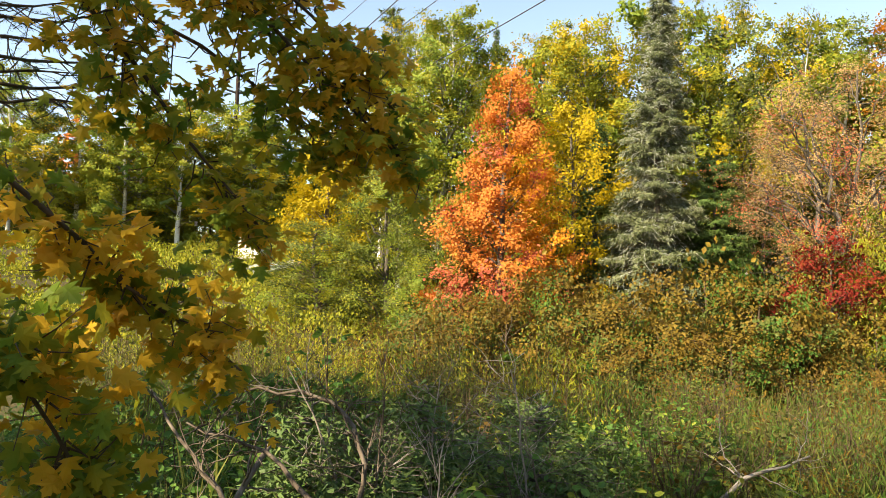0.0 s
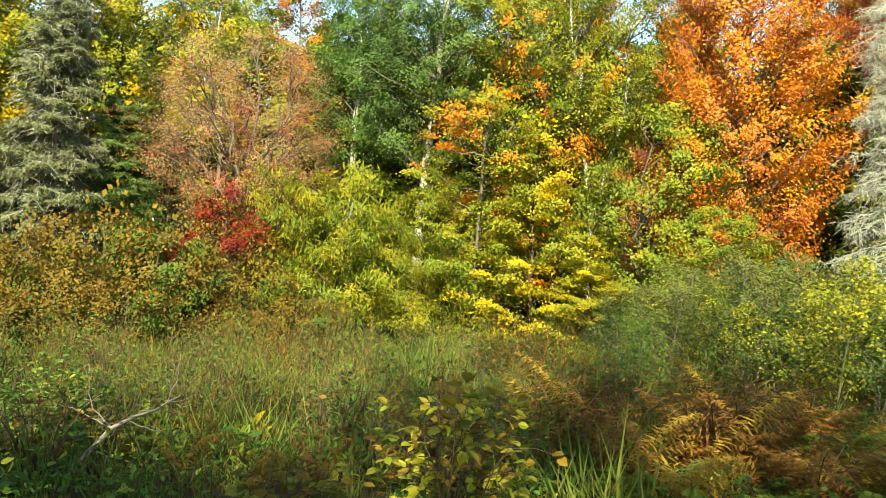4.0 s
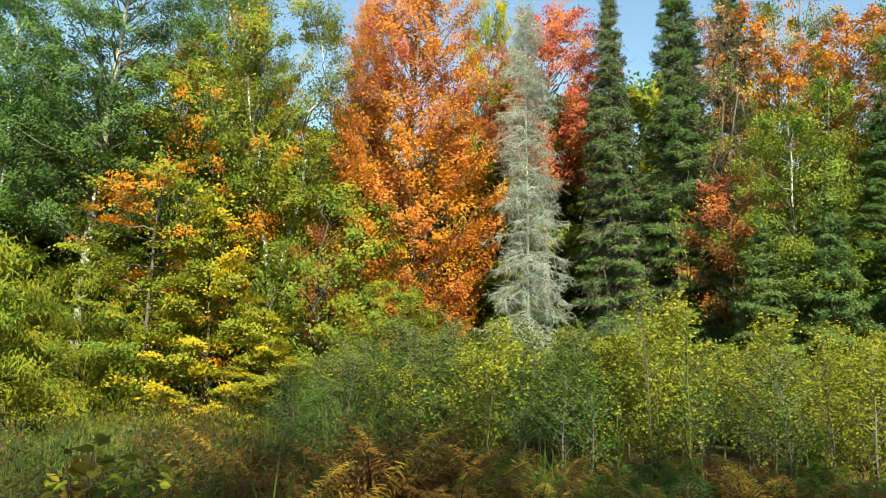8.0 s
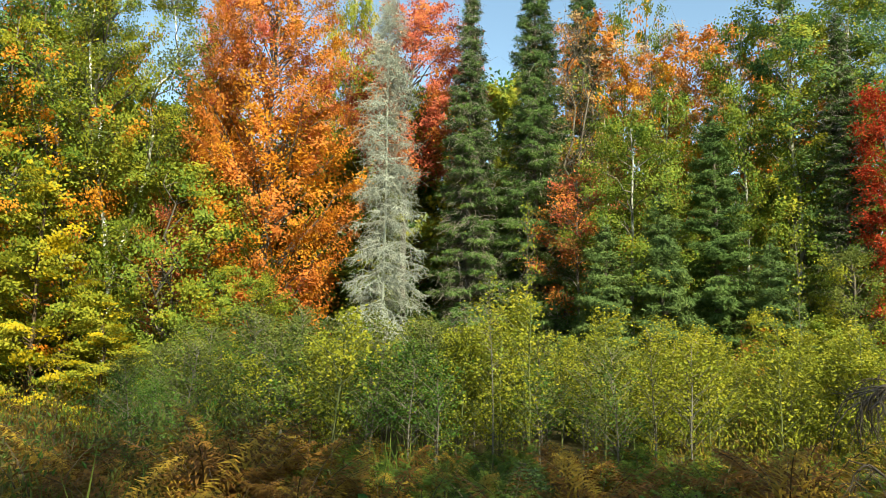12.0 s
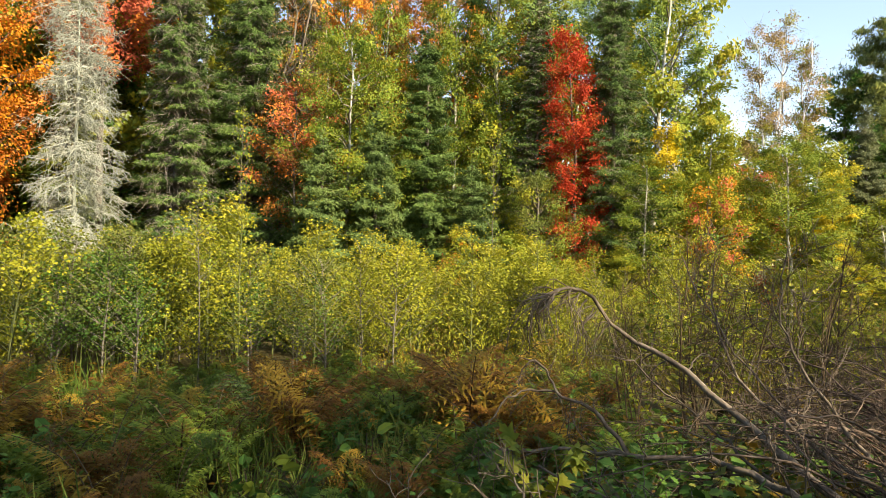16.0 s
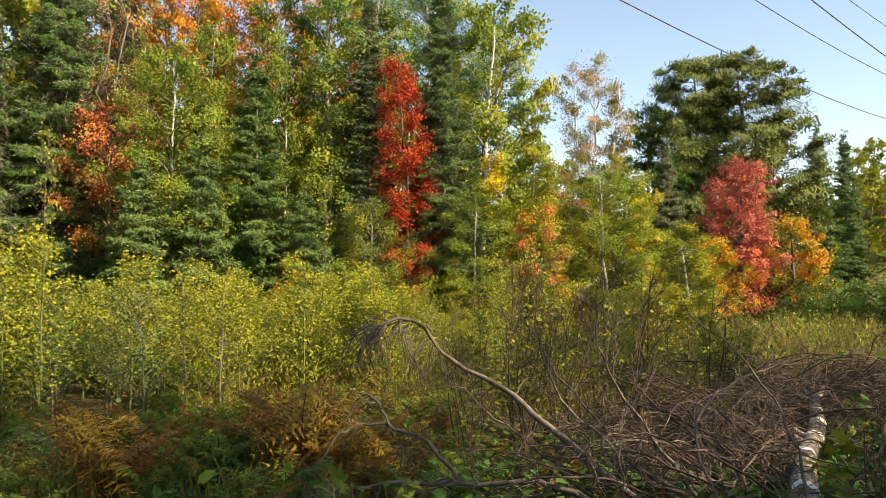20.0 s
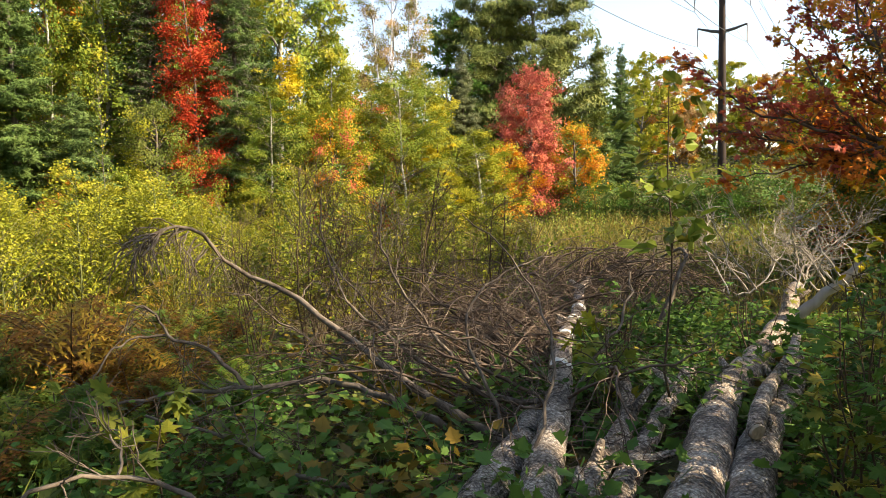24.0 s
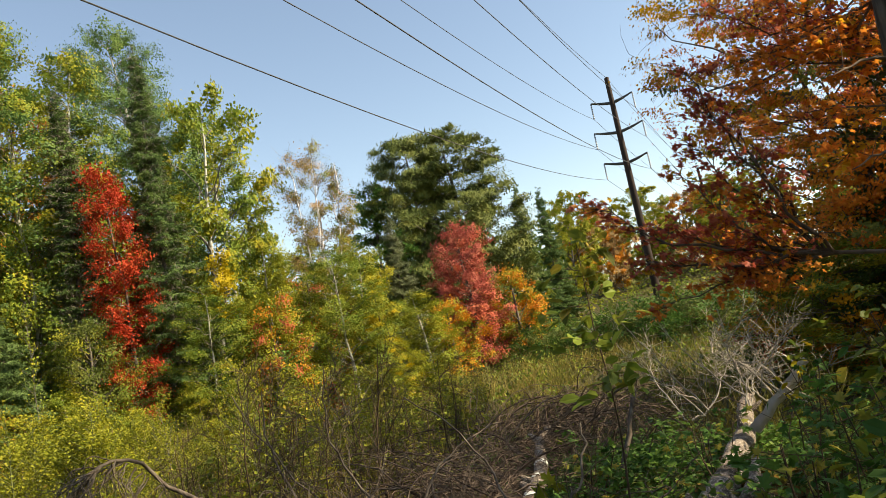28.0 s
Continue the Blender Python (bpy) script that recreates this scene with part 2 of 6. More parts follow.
def unit(a):
    return a / np.maximum(np.linalg.norm(a, axis=-1, keepdims=True), 1e-9)


def tube(soup, pts, radii, sides=5, mat=0):
    """A tapered round stem along pts, closed at the ends."""
    pts = np.asarray(pts, dtype=float)
    radii = np.broadcast_to(np.asarray(radii, dtype=float), (len(pts),))
    t = unit(np.gradient(pts, axis=0))
    ref = np.array([1.0, 0, 0]) if abs(t[:, 2]).mean() > 0.7 else np.array([0, 0, 1.0])
    u = unit(np.cross(t, ref))
    w = np.cross(t, u)
    a = np.arange(sides) * 2 * np.pi / sides
    ring = pts[:, None] + radii[:, None, None] * (np.cos(a)[None, :, None] * u[:, None] + np.sin(a)[None, :, None] * w[:, None])
    k, s = np.meshgrid(np.arange(len(pts) - 1), np.arange(sides), indexing="ij")
    s2 = (s + 1) % sides
    f = np.stack([k * sides + s, k * sides + s2, (k + 1) * sides + s2, (k + 1) * sides + s], -1).reshape(-1, 4)
    soup.add(ring.reshape(-1, 3), f, mat, True)
    if sides >= 5:
        fan = np.array([[0, i + 1, i] for i in range(1, sides - 1)])
        soup.add(ring[-1], fan[:, ::-1], mat)
        soup.add(ring[0], fan, mat)


def bend(rng, a, b, n=5, sag=0.0, wob=0.05):
    """A crooked line from a to b that rises (sag below 0) or hangs (sag above 0) between them."""
    a, b = np.asarray(a, float), np.asarray(b, float)
    s = np.linspace(0, 1, n)[:, None]
    p = a + (b - a) * s
    p[:, 2] -= sag * (4 * s * (1 - s))[:, 0]
    p[1:-1] += rng.normal(0, wob * np.linalg.norm(b - a), (n - 2, 3))
    return p


KITE = (np.array([[0, 0, 0], [.45, .36, .07], [1, 0, -.05], [.45, -.36, .07]]), np.array([[0, 1, 2], [0, 2, 3]]))
OVAL = (np.array([[0, 0, 0], [.25, .27, .05], [.65, .27, .05], [1, 0, -.06], [.65, -.27, .05], [.25, -.27, .05]]), np.array([[0, 1, 2, 3], [0, 3, 4, 5]]))
LANCE = (np.array([[0, 0, 0], [.3, .13, .04], [.65, .10, 0], [1, 0, -.10], [.65, -.10, 0], [.3, -.13, .04]]), np.array([[0, 1, 2, 3], [0, 3, 4, 5]]))
NARROW = (np.array([[0, 0, 0], [.42, .15, .05], [1, 0, -.08], [.42, -.15, .05]]), np.array([[0, 1, 2], [0, 2, 3]]))
SPRIG = (np.array([[.0, .14, 0], [0, -.14, .02], [1, 0, 0]]), np.array([[0, 1, 2]]))
BLADE = (np.array([[0, .5, 0], [0, -.5, 0], [.55, .35, .12], [.55, -.35, .12], [1, 0, .0]]), np.array([[0, 2, 1], [1, 2, 3], [2, 4, 3]]))
# a five-lobed maple blade, folded along the midrib
_lobe = [(0, 0), (.02, .30), (.20, .26), (.30, .55), (.46, .34), (.62, .42), (.70, .22), (1.0, 0)]
_mv = [(x, y, .10 * y) for x, y in _lobe] + [(x, -y, .10 * y) for x, y in _lobe[1:-1]]
MAPLE = (np.array(_mv), np.array([[0, 2, 1], [0, 4, 2], [2, 4, 3], [0, 6, 4], [4, 6, 5], [0, 7, 6],
                                  [0, 8, 9], [0, 9, 11], [9, 10, 11], [0, 11, 13], [11, 12, 13], [0, 13, 7]]))

# a palmate maple blade for plants close by: toothed lobes with deep notches round a bent midrib
_edge = [(0, 0), (-.03, .18), (.03, .46), (.20, .24), (.38, .36), (.60, .60), (.57, .34), (.54, .16), (.74, .22), (.79, .11), (1.0, 0)]
_pv = [(.30, 0, .03)] + [(x, y, -.16 * y - .06 * x * x) for x, y in _edge] + [(x, -y, -.16 * y - .06 * x * x) for x, y in _edge[1:-1]]
_pf = [[0, i + 1, i] for i in range(1, 11)] + [[0, 1, 12]] + [[0, i, i + 1] for i in range(12, 20)] + [[0, 20, 11]]
PALMATE = (np.array(_pv), np.array(_pf))


def leaves(soup, rng, c, size, shape=KITE, face=(0, 0, 1), spread=0.8, along=None, mat=0, vary=0.3):
    """Leaves at the places c, facing roughly towards face, pointing roughly along."""
    c = np.asarray(c, float)
    k = len(c)
    if not k:
        return
    nrm = unit(np.broadcast_to(np.asarray(face, float), (k, 3)) + rng.normal(0, spread, (k, 3)))
    d = rng.normal(0, 1, (k, 3)) if along is None else np.broadcast_to(np.asarray(along, float), (k, 3)) + rng.normal(0, 0.35, (k, 3))
    d = unit(d - nrm * (d * nrm).sum(1, keepdims=True))
    side = np.cross(nrm, d)
    s = np.broadcast_to(np.asarray(size, float), (k,)) * (1 + vary * rng.uniform(-1, 1, k))
    v, f = shape
    x = c[:, None] + s[:, None, None] * (v[None, :, :1] * d[:, None] + v[None, :, 1:2] * side[:, None] + v[None, :, 2:] * nrm[:, None])
    ff = (f[None] + (np.arange(k) * len(v))[:, None, None]).reshape(-1, f.shape[1])
    m = np.repeat(np.broadcast_to(np.asarray(mat), (k,)), len(f))
    soup.add(x.reshape(-1, 3), ff, m)


def bearing(b, d):
    return d * math.sin(radians(b)), d * math.cos(radians(b))


def smooth(a, b, x):
    t = np.clip((x - a) / (b - a), 0, 1)
    return t * t * (3 - 2 * t)


def ground_z(x, y):
    """The lie of the land: a flat clearing, a slope up past the bough, a rise far down the line of poles."""
    x, y = np.asarray(x, float), np.asarray(y, float)
    d = np.hypot(x, y)
    b = np.degrees(np.arctan2(x, y))
    z = -0.38 * smooth(4, 15, d)
    west = smooth(4, -8, b) * smooth(-130, -60, b)
    z = z + west * 0.158 * np.maximum(0, d - 17) * smooth(60, 40, d) + west * 3.6 * smooth(40, 60, d)
    line = smooth(124, 136, b) + smooth(-150, -170, b)
    z = z + line * (0.38 * smooth(12, 28, d) + 0.085 * np.maximum(0, np.minimum(d, 120) - 36))
    wood = smooth(2, 10, b) * smooth(134, 124, b)
    z = z + wood * 0.03 * np.maximum(0, np.minimum(d, 80) - 19)
    z = z + 0.05 * np.sin(x * .9 + 1.3) * np.cos(y * .8) + 0.03 * np.sin(x * 2.3 + y * 1.7) + 0.6 * np.sin(x * .021) * np.cos(y * .018) * smooth(50, 120, d)
    return z


def spot(b, d, sink=0.04):
    x, y = bearing(b, d)
    return x, y, float(ground_z(x, y)) - sink


# ---------------------------------------------------------------- ground
def build_ground():
    s = Soup()
    rad = np.concatenate((np.linspace(0.01, 24, 72), np.geomspace(25, 900, 60)))
    ang = np.linspace(0, 2 * np.pi, 181)[:-1]
    r, a = np.meshgrid(rad, ang, indexing="ij")
    x, y = r * np.sin(a), r * np.cos(a)
    v = np.stack([x, y, ground_z(x, y)], -1).reshape(-1, 3)
    i, j = np.meshgrid(np.arange(len(rad) - 1), np.arange(180), indexing="ij")
    k = (j + 1) % 180
    s.add(v, np.stack([i * 180 + j, i * 180 + k, (i + 1) * 180 + k, (i + 1) * 180 + j], -1).reshape(-1, 4), 0, True)
    return tagged(new("ground", s.mesh("ground", [SOIL])), "uneven clearing floor of soil, moss and leaf litter", "ground", kind="structure")


build_ground()


# ---------------------------------------------------------------- trees
def stand_tree(name, label, category, b, d, group=""):
    ob = new(name)
    ob.location = spot(b, d)
    return tagged(ob, label, category, group)


def crown_radius(u, form):
    """Crown's half width at the fraction u of its height, 0 to 1."""
    if form == "cone":
        return (1 - u) ** 0.75 * (0.35 + 0.65 * min(1, u * 5))
    if form == "column":
        return 0.75 * (1 - u ** 3) ** 0.6 * (0.5 + 0.5 * min(1, u * 4)) + 0.06
    if form == "vase":
        return (0.35 + 0.65 * u) * (1 - u ** 4) ** 0.5
    return max(0.0, 1 - (2 * u - 0.9) ** 2 / 1.25) ** 0.5      # round


def broadleaf(name, label, b, d, top, r, mats, seed, form="round", low=0.25, clumps=260, per=45, leaf=.12, bark=None, stem=.11,
              lean=(0, 0), pick=None, category="tree", shape=KITE, flat=0.75, spray=.38, group="", height=None, sparse_top=0, twigs=0, rise=.75, hang=None, fork=0, split=.4):
    """A broad-leaved tree: trunk, limbs out to every clump of leaves, and the leaves. top: height of the tip above the camera's zero;
    fork: into how many crooked stems the trunk parts at the share split of its height."""
    rng = np.random.default_rng(seed)
    tree = stand_tree(name, label, category, b, d, group)
    h = height if height else top - tree.location.z
    bark = bark or BARK
    mats = list(mats)
    n = 9
    s = np.linspace(0, 1, n)
    axis = np.stack([lean[0] * s ** 1.4 + np.cumsum(rng.normal(0, .012 * h, n)) * s, lean[1] * s ** 1.4 + np.cumsum(rng.normal(0, .012 * h, n)) * s, s * h * .96], 1)
    wood, limbs, crown = Soup(), Soup(), Soup()
    stems = []
    if fork:
        cut = split * (n - 1)
        k0 = int(cut)
        node = axis[k0] + (axis[k0 + 1] - axis[k0]) * (cut - k0)
        tube(wood, np.vstack([axis[:k0 + 1], node[None]]), np.linspace(stem, stem * .72, k0 + 2), 9)
        q = np.linspace(0, 1, 9)
        for j in range(fork):
            a = 6.28 * (j + rng.uniform(-.25, .25)) / fork + seed
            reach, tip_z = r * rng.uniform(.35, .62), h * rng.uniform(.84, .98)
            way = np.stack([node[0] + math.cos(a) * reach * q ** .8, node[1] + math.sin(a) * reach * q ** .8, node[2] + (tip_z - node[2]) * q], 1)
            way[1:-1, :2] += rng.normal(0, .06 * r, (7, 2))
            way[1:-1, 2] += rng.normal(0, .02 * h, 7)
            fat = stem * (.42 if j else .55)
            tube(wood, way, fat * (1 - .9 * q) + .01, 7)
            stems.append((a, way))
    else:
        tube(wood, axis, stem * (1 - .9 * s) + .012, 8)
    part("trunk", wood, bark, tree)

    def on_axis(z):
        q = np.clip(z / (h * .96), 0, 1) * (n - 1)
        i = min(int(q), n - 2)
        return axis[i] + (axis[i + 1] - axis[i]) * (q - i)

    def on_stem(z, a):
        if not stems or z <= stems[0][1][0, 2]:
            return on_axis(z)
        way = max(stems, key=lambda e: math.cos(e[0] - a))[1]
        i = int(np.argmin(abs(way[:, 2] - z)))
        return way[i]

    nl = max(8, clumps // 4)
    many, fine = (3.0, .60) if d < 22.5 else (2.8, .70) if d < 27 else (1.9, .84)
    for k in range(nl):
        q = (k + rng.uniform(0, 1)) / nl
        u = 1 - (1 - q) ** .62 if form == "cone" else q
        ln = max(.12, r * crown_radius(u, form) * rng.uniform(.68, 1.16))
        a = k * 2.39996 + rng.normal(0, .35)
        z = h * (low + (1 - low) * u)
        o = on_axis(z)
        ca, sa = math.cos(a), math.sin(a)
        tip = np.array([o[0] + ln * ca, o[1] + ln * sa, z])
        root = on_stem(max(h * low * .55, z - ln * rise * rng.uniform(.7, 1.15)), a)
        line = bend(rng, root, tip, 6, (.10 if rise < .5 else -.07) * ln, .035)
        th = min(stem * .45, .009 + .012 * ln)
        tube(limbs, line, np.linspace(th, .004, 6), 3)
        nc = max(3, int(round(1.5 + 6.5 * ln / r)))
        out, side = np.array([ca, sa, .15]), np.array([-sa, ca, 0])
        share = many * per * clumps / nl * (.3 + .8 * ln / r) / nc
        mi = 0
        if pick is not None:
            mi = pick(u, ca, sa, rng)
        for c in range(nc):
            t = min(1.0, .38 + .66 * (c + rng.uniform(0, 1)) / nc)
            i = min(int(t * 5), 4)
            p = line[i] + (line[i + 1] - line[i]) * (t * 5 - i)
            e = p + side * rng.uniform(-1, 1) * .5 * ln * (1.15 - .8 * t) + out * rng.uniform(0, .25) * ln * .4 + np.array([0, 0, rng.normal(.02, .06)])
            tube(limbs, np.array([p, e]), (.007, .003), 3)
            for _ in range(twigs):
                x = e + rng.normal(0, spray, 3)
                tube(limbs, bend(rng, e, x, 4, 0, .1), np.linspace(.006, .002, 4), 3)
            m = max(3, int(share * rng.uniform(.5, 1.5) * (1 - sparse_top * u)))
            g = rng.normal(0, 1, (m, 3)) * spray * .37 * np.array([1, 1, flat]) * rng.uniform(.6, 1.3)
            g += out * rng.uniform(-.3, .8, (m, 1)) * spray * .7
            g[:, 2] += rise * .3 * (g * out).sum(1) - .25 * (g ** 2)[:, :2].sum(1) / max(spray, .1)
            if pick is None:
                mm = int(rng.integers(0, len(mats)))
            else:
                mm = mi if rng.uniform() < .7 else pick(u, ca, sa, rng)
            leaves(crown, rng, e + g, leaf * fine, shape, unit(out * .8 + np.array([0, 0, .5]) + rng.normal(0, .5, 3)), .3, hang, mm)
    m = int(per * 2)
    g = rng.normal(0, 1, (m, 3)) * np.array([.12 * r + .08, .12 * r + .08, .30])
    leaves(crown, rng, axis[-1] + g - np.array([0, 0, .12]), leaf, shape, (0, 0, .5), .8, None, 0 if pick is None else pick(1.0, 1, 0, rng))
    tagged(part("branching", limbs, GREY_LIMB if bark in (ASPEN_BARK, BIRCH_BARK) else bark, tree), kind="stuff")
    part("crown", crown, mats, tree)
    return tree


def conifer(name, label, b, d, top, r, seed, needles=None, low=.06, power=.85, droop=.35, step=.23, count=10, bark=None, stem=.12, tuft=.115, dense=290,
            bare=0.0, category="tree", group="", gaps=.12, scruff=None):
    """A spruce or fir: whorls of hanging branches, each with side twigs set with needle tufts; bare: share of leafless twigs."""
    rng = np.random.default_rng(seed)
    tree = stand_tree(name, label, category, b, d, group)
    h = top - tree.location.z
    wood, limbs, green = Soup(), Soup(), Soup()
    s = np.linspace(0, 1, 7)
    tube(wood, np.stack([rng.normal(0, .02, 7) * s, rng.normal(0, .02, 7) * s, s * h], 1), stem * (1 - .93 * s), 8)
    part("trunk", wood, bark or BARK, tree)
    z = h * low
    while z < h * .985:
        u = z / h
        full = r * (1 - u) ** power * (.55 + .45 * min(1, (u - low) * 6 + .2)) + .10
        for k in range(count):
            if rng.uniform() < gaps:
                continue
            a, ln = rng.uniform(0, 2 * np.pi), full * rng.uniform(.3, 1.1) ** .8
            q = np.linspace(0, 1, 6)
            dr = droop * (1 - .9 * u)
            zz = z + rng.normal(0, .05 + .75 * step * min(1, h / 5)) + ln * (.25 * u * q - dr * q ** 1.3 + .22 * dr * q ** 3)
            line = np.stack([q * ln * math.cos(a), q * ln * math.sin(a), zz], 1)
            line[1:] += rng.normal(0, .025 * ln, (5, 3))
            tube(limbs, line, np.linspace(.006 + .008 * ln, .003, 6), 3)
            m = max(6, int(ln * dense))
            t = rng.uniform(.08, 1, m) ** .8
            i = np.minimum((t * 5).astype(int), 4)
            p = line[i] + (line[i + 1] - line[i]) * (t * 5 - i)[:, None]
            sgn = rng.choice([-1, 1], m)
            fwd, side = np.array([math.cos(a), math.sin(a), 0]), np.array([-math.sin(a), math.cos(a), 0])
            tl = (.05 + .36 * ln * (1 - t) ** .75) * rng.uniform(0, 1, m) ** .7
            w = unit(side * sgn[:, None] + fwd * .8 + np.array([0, 0, -1.0]) * (dr * .8 + rng.uniform(-.15, .45, m))[:, None])
            is_bare = rng.uniform(0, 1, m) < bare * (1.3 - t)
            for pp, ww, ll in zip(p[is_bare], w[is_bare], tl[is_bare]):
                e = pp + (ww + rng.normal(0, .35, 3)) * (ll * 1.1 + .12) + np.array([0, 0, -.55 * ll])
                mid = (pp + e) / 2 + np.array([0, 0, .22 * ll]) + rng.normal(0, .05, 3)
                tube(limbs, np.array([pp, mid, e]), (.007, .006, .003), 3)
                for _ in range(2 if bare > 1 else 0):
                    tube(limbs, np.array([mid, mid + rng.normal(0, .10, 3) + np.array([0, 0, -.05])]), (.005, .003), 3)
            ok = ~is_bare
            if ok.any():
                pos = p[ok] + w[ok] * tl[ok][:, None] + rng.normal(0, .025, (int(ok.sum()), 3))
                leaves(green, rng, pos, tuft * (.65 + .35 * (1 - u)), SPRIG, fwd * .55 + np.array([0, 0, .6]), .5, unit(w[ok] + rng.normal(0, .5, (len(pos), 3))), 0)
        z += step * (1 - .45 * u) * rng.uniform(.8, 1.2)
    tip = rng.uniform(0, 1, (60, 1)) ** 2
    leaves(green, rng, np.array([0, 0, h]) - tip * np.array([0, 0, .8]), tuft * .8, SPRIG, (0, 0, .3), .6, unit(rng.normal(0, .6, (60, 3)) + np.array([0, 0, 1.0])), 0)
    if limbs.n:
        tagged(part("branching", limbs, scruff or bark or BARK, tree), kind="stuff")
    part("crown", green, [needles or NEEDLES], tree)
    return tree


def again(tree, b, d, seed, tall=1.0, wide=1.0, label="", group=""):
    """The same kind of tree once more at another spot, turned and sized anew."""
    rng = random.Random(seed)
    m = Matrix.Translation(spot(b, d)) @ Matrix.Rotation(rng.uniform(0, 6.28), 4, "Z") @ Matrix.Diagonal((wide, wide, tall, 1))
    ob = copy_thing(tree, m)
    return tagged(ob, label, group=group)


# --- the edge of the wood, by bearing
orange1 = broadleaf("maple_tree", "cone-shaped orange sugar maple, coral red low down", 4.1, 18.9, 7.7, 2.15, [ORANGE, CORAL, GOLD_ORANGE], 11, "cone", .10, 420, 46, .125,
                    pick=lambda u, ca, sa, g: 1 if g.uniform() < (.8 if u < .27 else .08) else (2 if ca > .45 and g.uniform() < .75 else 0))
yel1 = broadleaf("maple_tree", "bright yellow maple behind the orange one", 9.4, 20.6, 6.9, 1.6, [YELLOW], 12, "round", .25, 170, 42, .13)
spruce1 = conifer("spruce_tree", "tall grey-green spruce hung with lichen and bare twigs", 16.0, 19.4, 9.9, 1.75, 13, NEEDLES_GREY, .05, .75, .55, bare=.09, scruff=DEAD_TWIG, dense=310)
spruce2 = conifer("spruce_tree", "dark green young spruce beside the yellow maple", 11.6, 20.9, 6.6, 1.5, 14, NEEDLES_BLUE, .05, .9, .3)
hemlock = conifer("hemlock_tree", "dark drooping hemlock beside the grey spruce", 20.0, 20.2, 5.4, 2.0, 15, NEEDLES, .03, .6, .6, gaps=.05)
aspen_a = broadleaf("aspen_tree", "tall yellow-green aspen with pale stem", -.8, 25.9, 11.8, 2.2, [YELLOW_GREEN, LIME], 16, "round", .3, 330, 46, .13, ASPEN_BARK)
aspen_b = broadleaf("aspen_tree", "tall golden-yellow aspen behind the spruce", 11.5, 25.9, 11.3, 3.1, [YELLOW_GREEN, YELLOW_GREEN, YELLOW], 17, "round", .3, 360, 44, .13, ASPEN_BARK)
birch_c = broadleaf("birch_tree", "yellow birch with forked white trunk", 22.4, 24.9, 11.2, 3.3, [YELLOW_GREEN, YELLOW, YELLOW_GREEN, OLIVE], 18, "round", .35, 360, 42, .13, BIRCH_BARK, lean=(.5, .2), fork=2, split=.3)
pine_l = conifer("pine_tree", "loose-crowned white pine up the slope", -4.8, 36, 15.6, 2.4, 20, NEEDLES_PINE, .25, .5, .1, step=.7, tuft=.36, dense=80, gaps=.35)
again(aspen_b, 7.0, 28, 41, 1.02, .95)
again(birch_c, 17.5, 27.5, 42, 1.06, 1.0)
again(aspen_a, 26.5, 27, 43, .98, 1.1)
again(aspen_b, -3.5, 29.5, 44, 1.0, .9)
again(pine_l, 10.4, 32, 3, .95, .5, "pale green pine tip above the aspens")
yel_l = broadleaf("maple_tree", "luminous yellow maple on the slope", -9.3, 29.9, 8.8, 2.2, [YELLOW], 21, "cone", .12, 260, 44, .14)
shrub_l = broadleaf("alder_shrub", "tall grey-green alder shrub on the slope", -4.2, 21.9, 5.4, 1.5, [OLIVE, LIME, OLIVE, YELLOW_GREEN], 22, "round", .05, 240, 44, .10, category="shrub")
far_birch = broadleaf("birch_tree", "thin white-trunked birch behind the box stand", -14.7, 42, 11.8, 2.4, [YELLOW_GREEN, LIME], 23, "round", .45, 160, 40, .16, BIRCH_BARK)
far_left = broadleaf("aspen_tree", "distant yellow-green aspen on the slope", -22.6, 45, 10.5, 3.4, [YELLOW_GREEN, BUSH], 24, "round", .2, 220, 44, .18, ASPEN_BARK)
pink = broadleaf("maple_tree", "half-bare pinkish brown maple with crooked dark limbs", 28.8, 19.0, 7.2, 2.4, [PINK_BROWN, PINK_BROWN, PINK_BROWN, CORAL], 25, "round", .38, 380, 44, .06, twigs=1, stem=.13, spray=.45, fork=4, split=.36)
gold_br = broadleaf("maple_tree", "golden brown maple top behind the half-bare one", 31.6, 25.5, 10.6, 1.7, [RUST, GOLD_ORANGE, GREEN_GOLD], 64, "round", .3, 200, 42, .12)
red_bush = broadleaf("maple_sapling", "dark red bushy maple sapling at the wood edge", 27.8, 17.0, 3.0, 1.15, [DARK_RED, CORAL, BRONZE, OLIVE], 26, "round", .06, 150, 36, .10, stem=.04, category="shrub",
                     pick=lambda u, ca, sa, g: int(g.choice([0, 1, 2, 3], p=[.76, .06, .14, .04] if u > .45 else [.10, .04, .46, .40])))
bush_y = broadleaf("cherry_shrub", "yellow and green leafy cherry shrub", 35.6, 17.2, 3.7, 1.75, [BUSH, LIME, BUSH, YELLOW_GREEN, GREEN_GOLD], 27, "round", .03, 150, 44, .19, STEM, stem=.035, category="shrub", shape=LANCE, hang=(0, 0, -.5))
rust = broadleaf("dogwood_shrub", "rust-brown thinning dogwood shrub at the wood edge", 14.5, 16.4, 1.75, 1.3, [BRONZE, OLIVE, RUST, GREEN, BRONZE], 28, "round", .02, 130, 26, .12, STEM, stem=.03, category="shrub")
aspen1 = broadleaf("aspen_tree", "large green aspen with pale trunk", 41.9, 21.8, 13.8, 2.5, [ASPEN_GREEN], 29, "round", .36, 480, 52, .115, ASPEN_BARK, stem=.16)
aspen0 = broadleaf("aspen_tree", "green aspen with slender stem", 36.6, 22.3, 12.3, 1.7, [ASPEN_GREEN, GREEN], 30, "column", .42, 340, 46, .115, ASPEN_BARK)
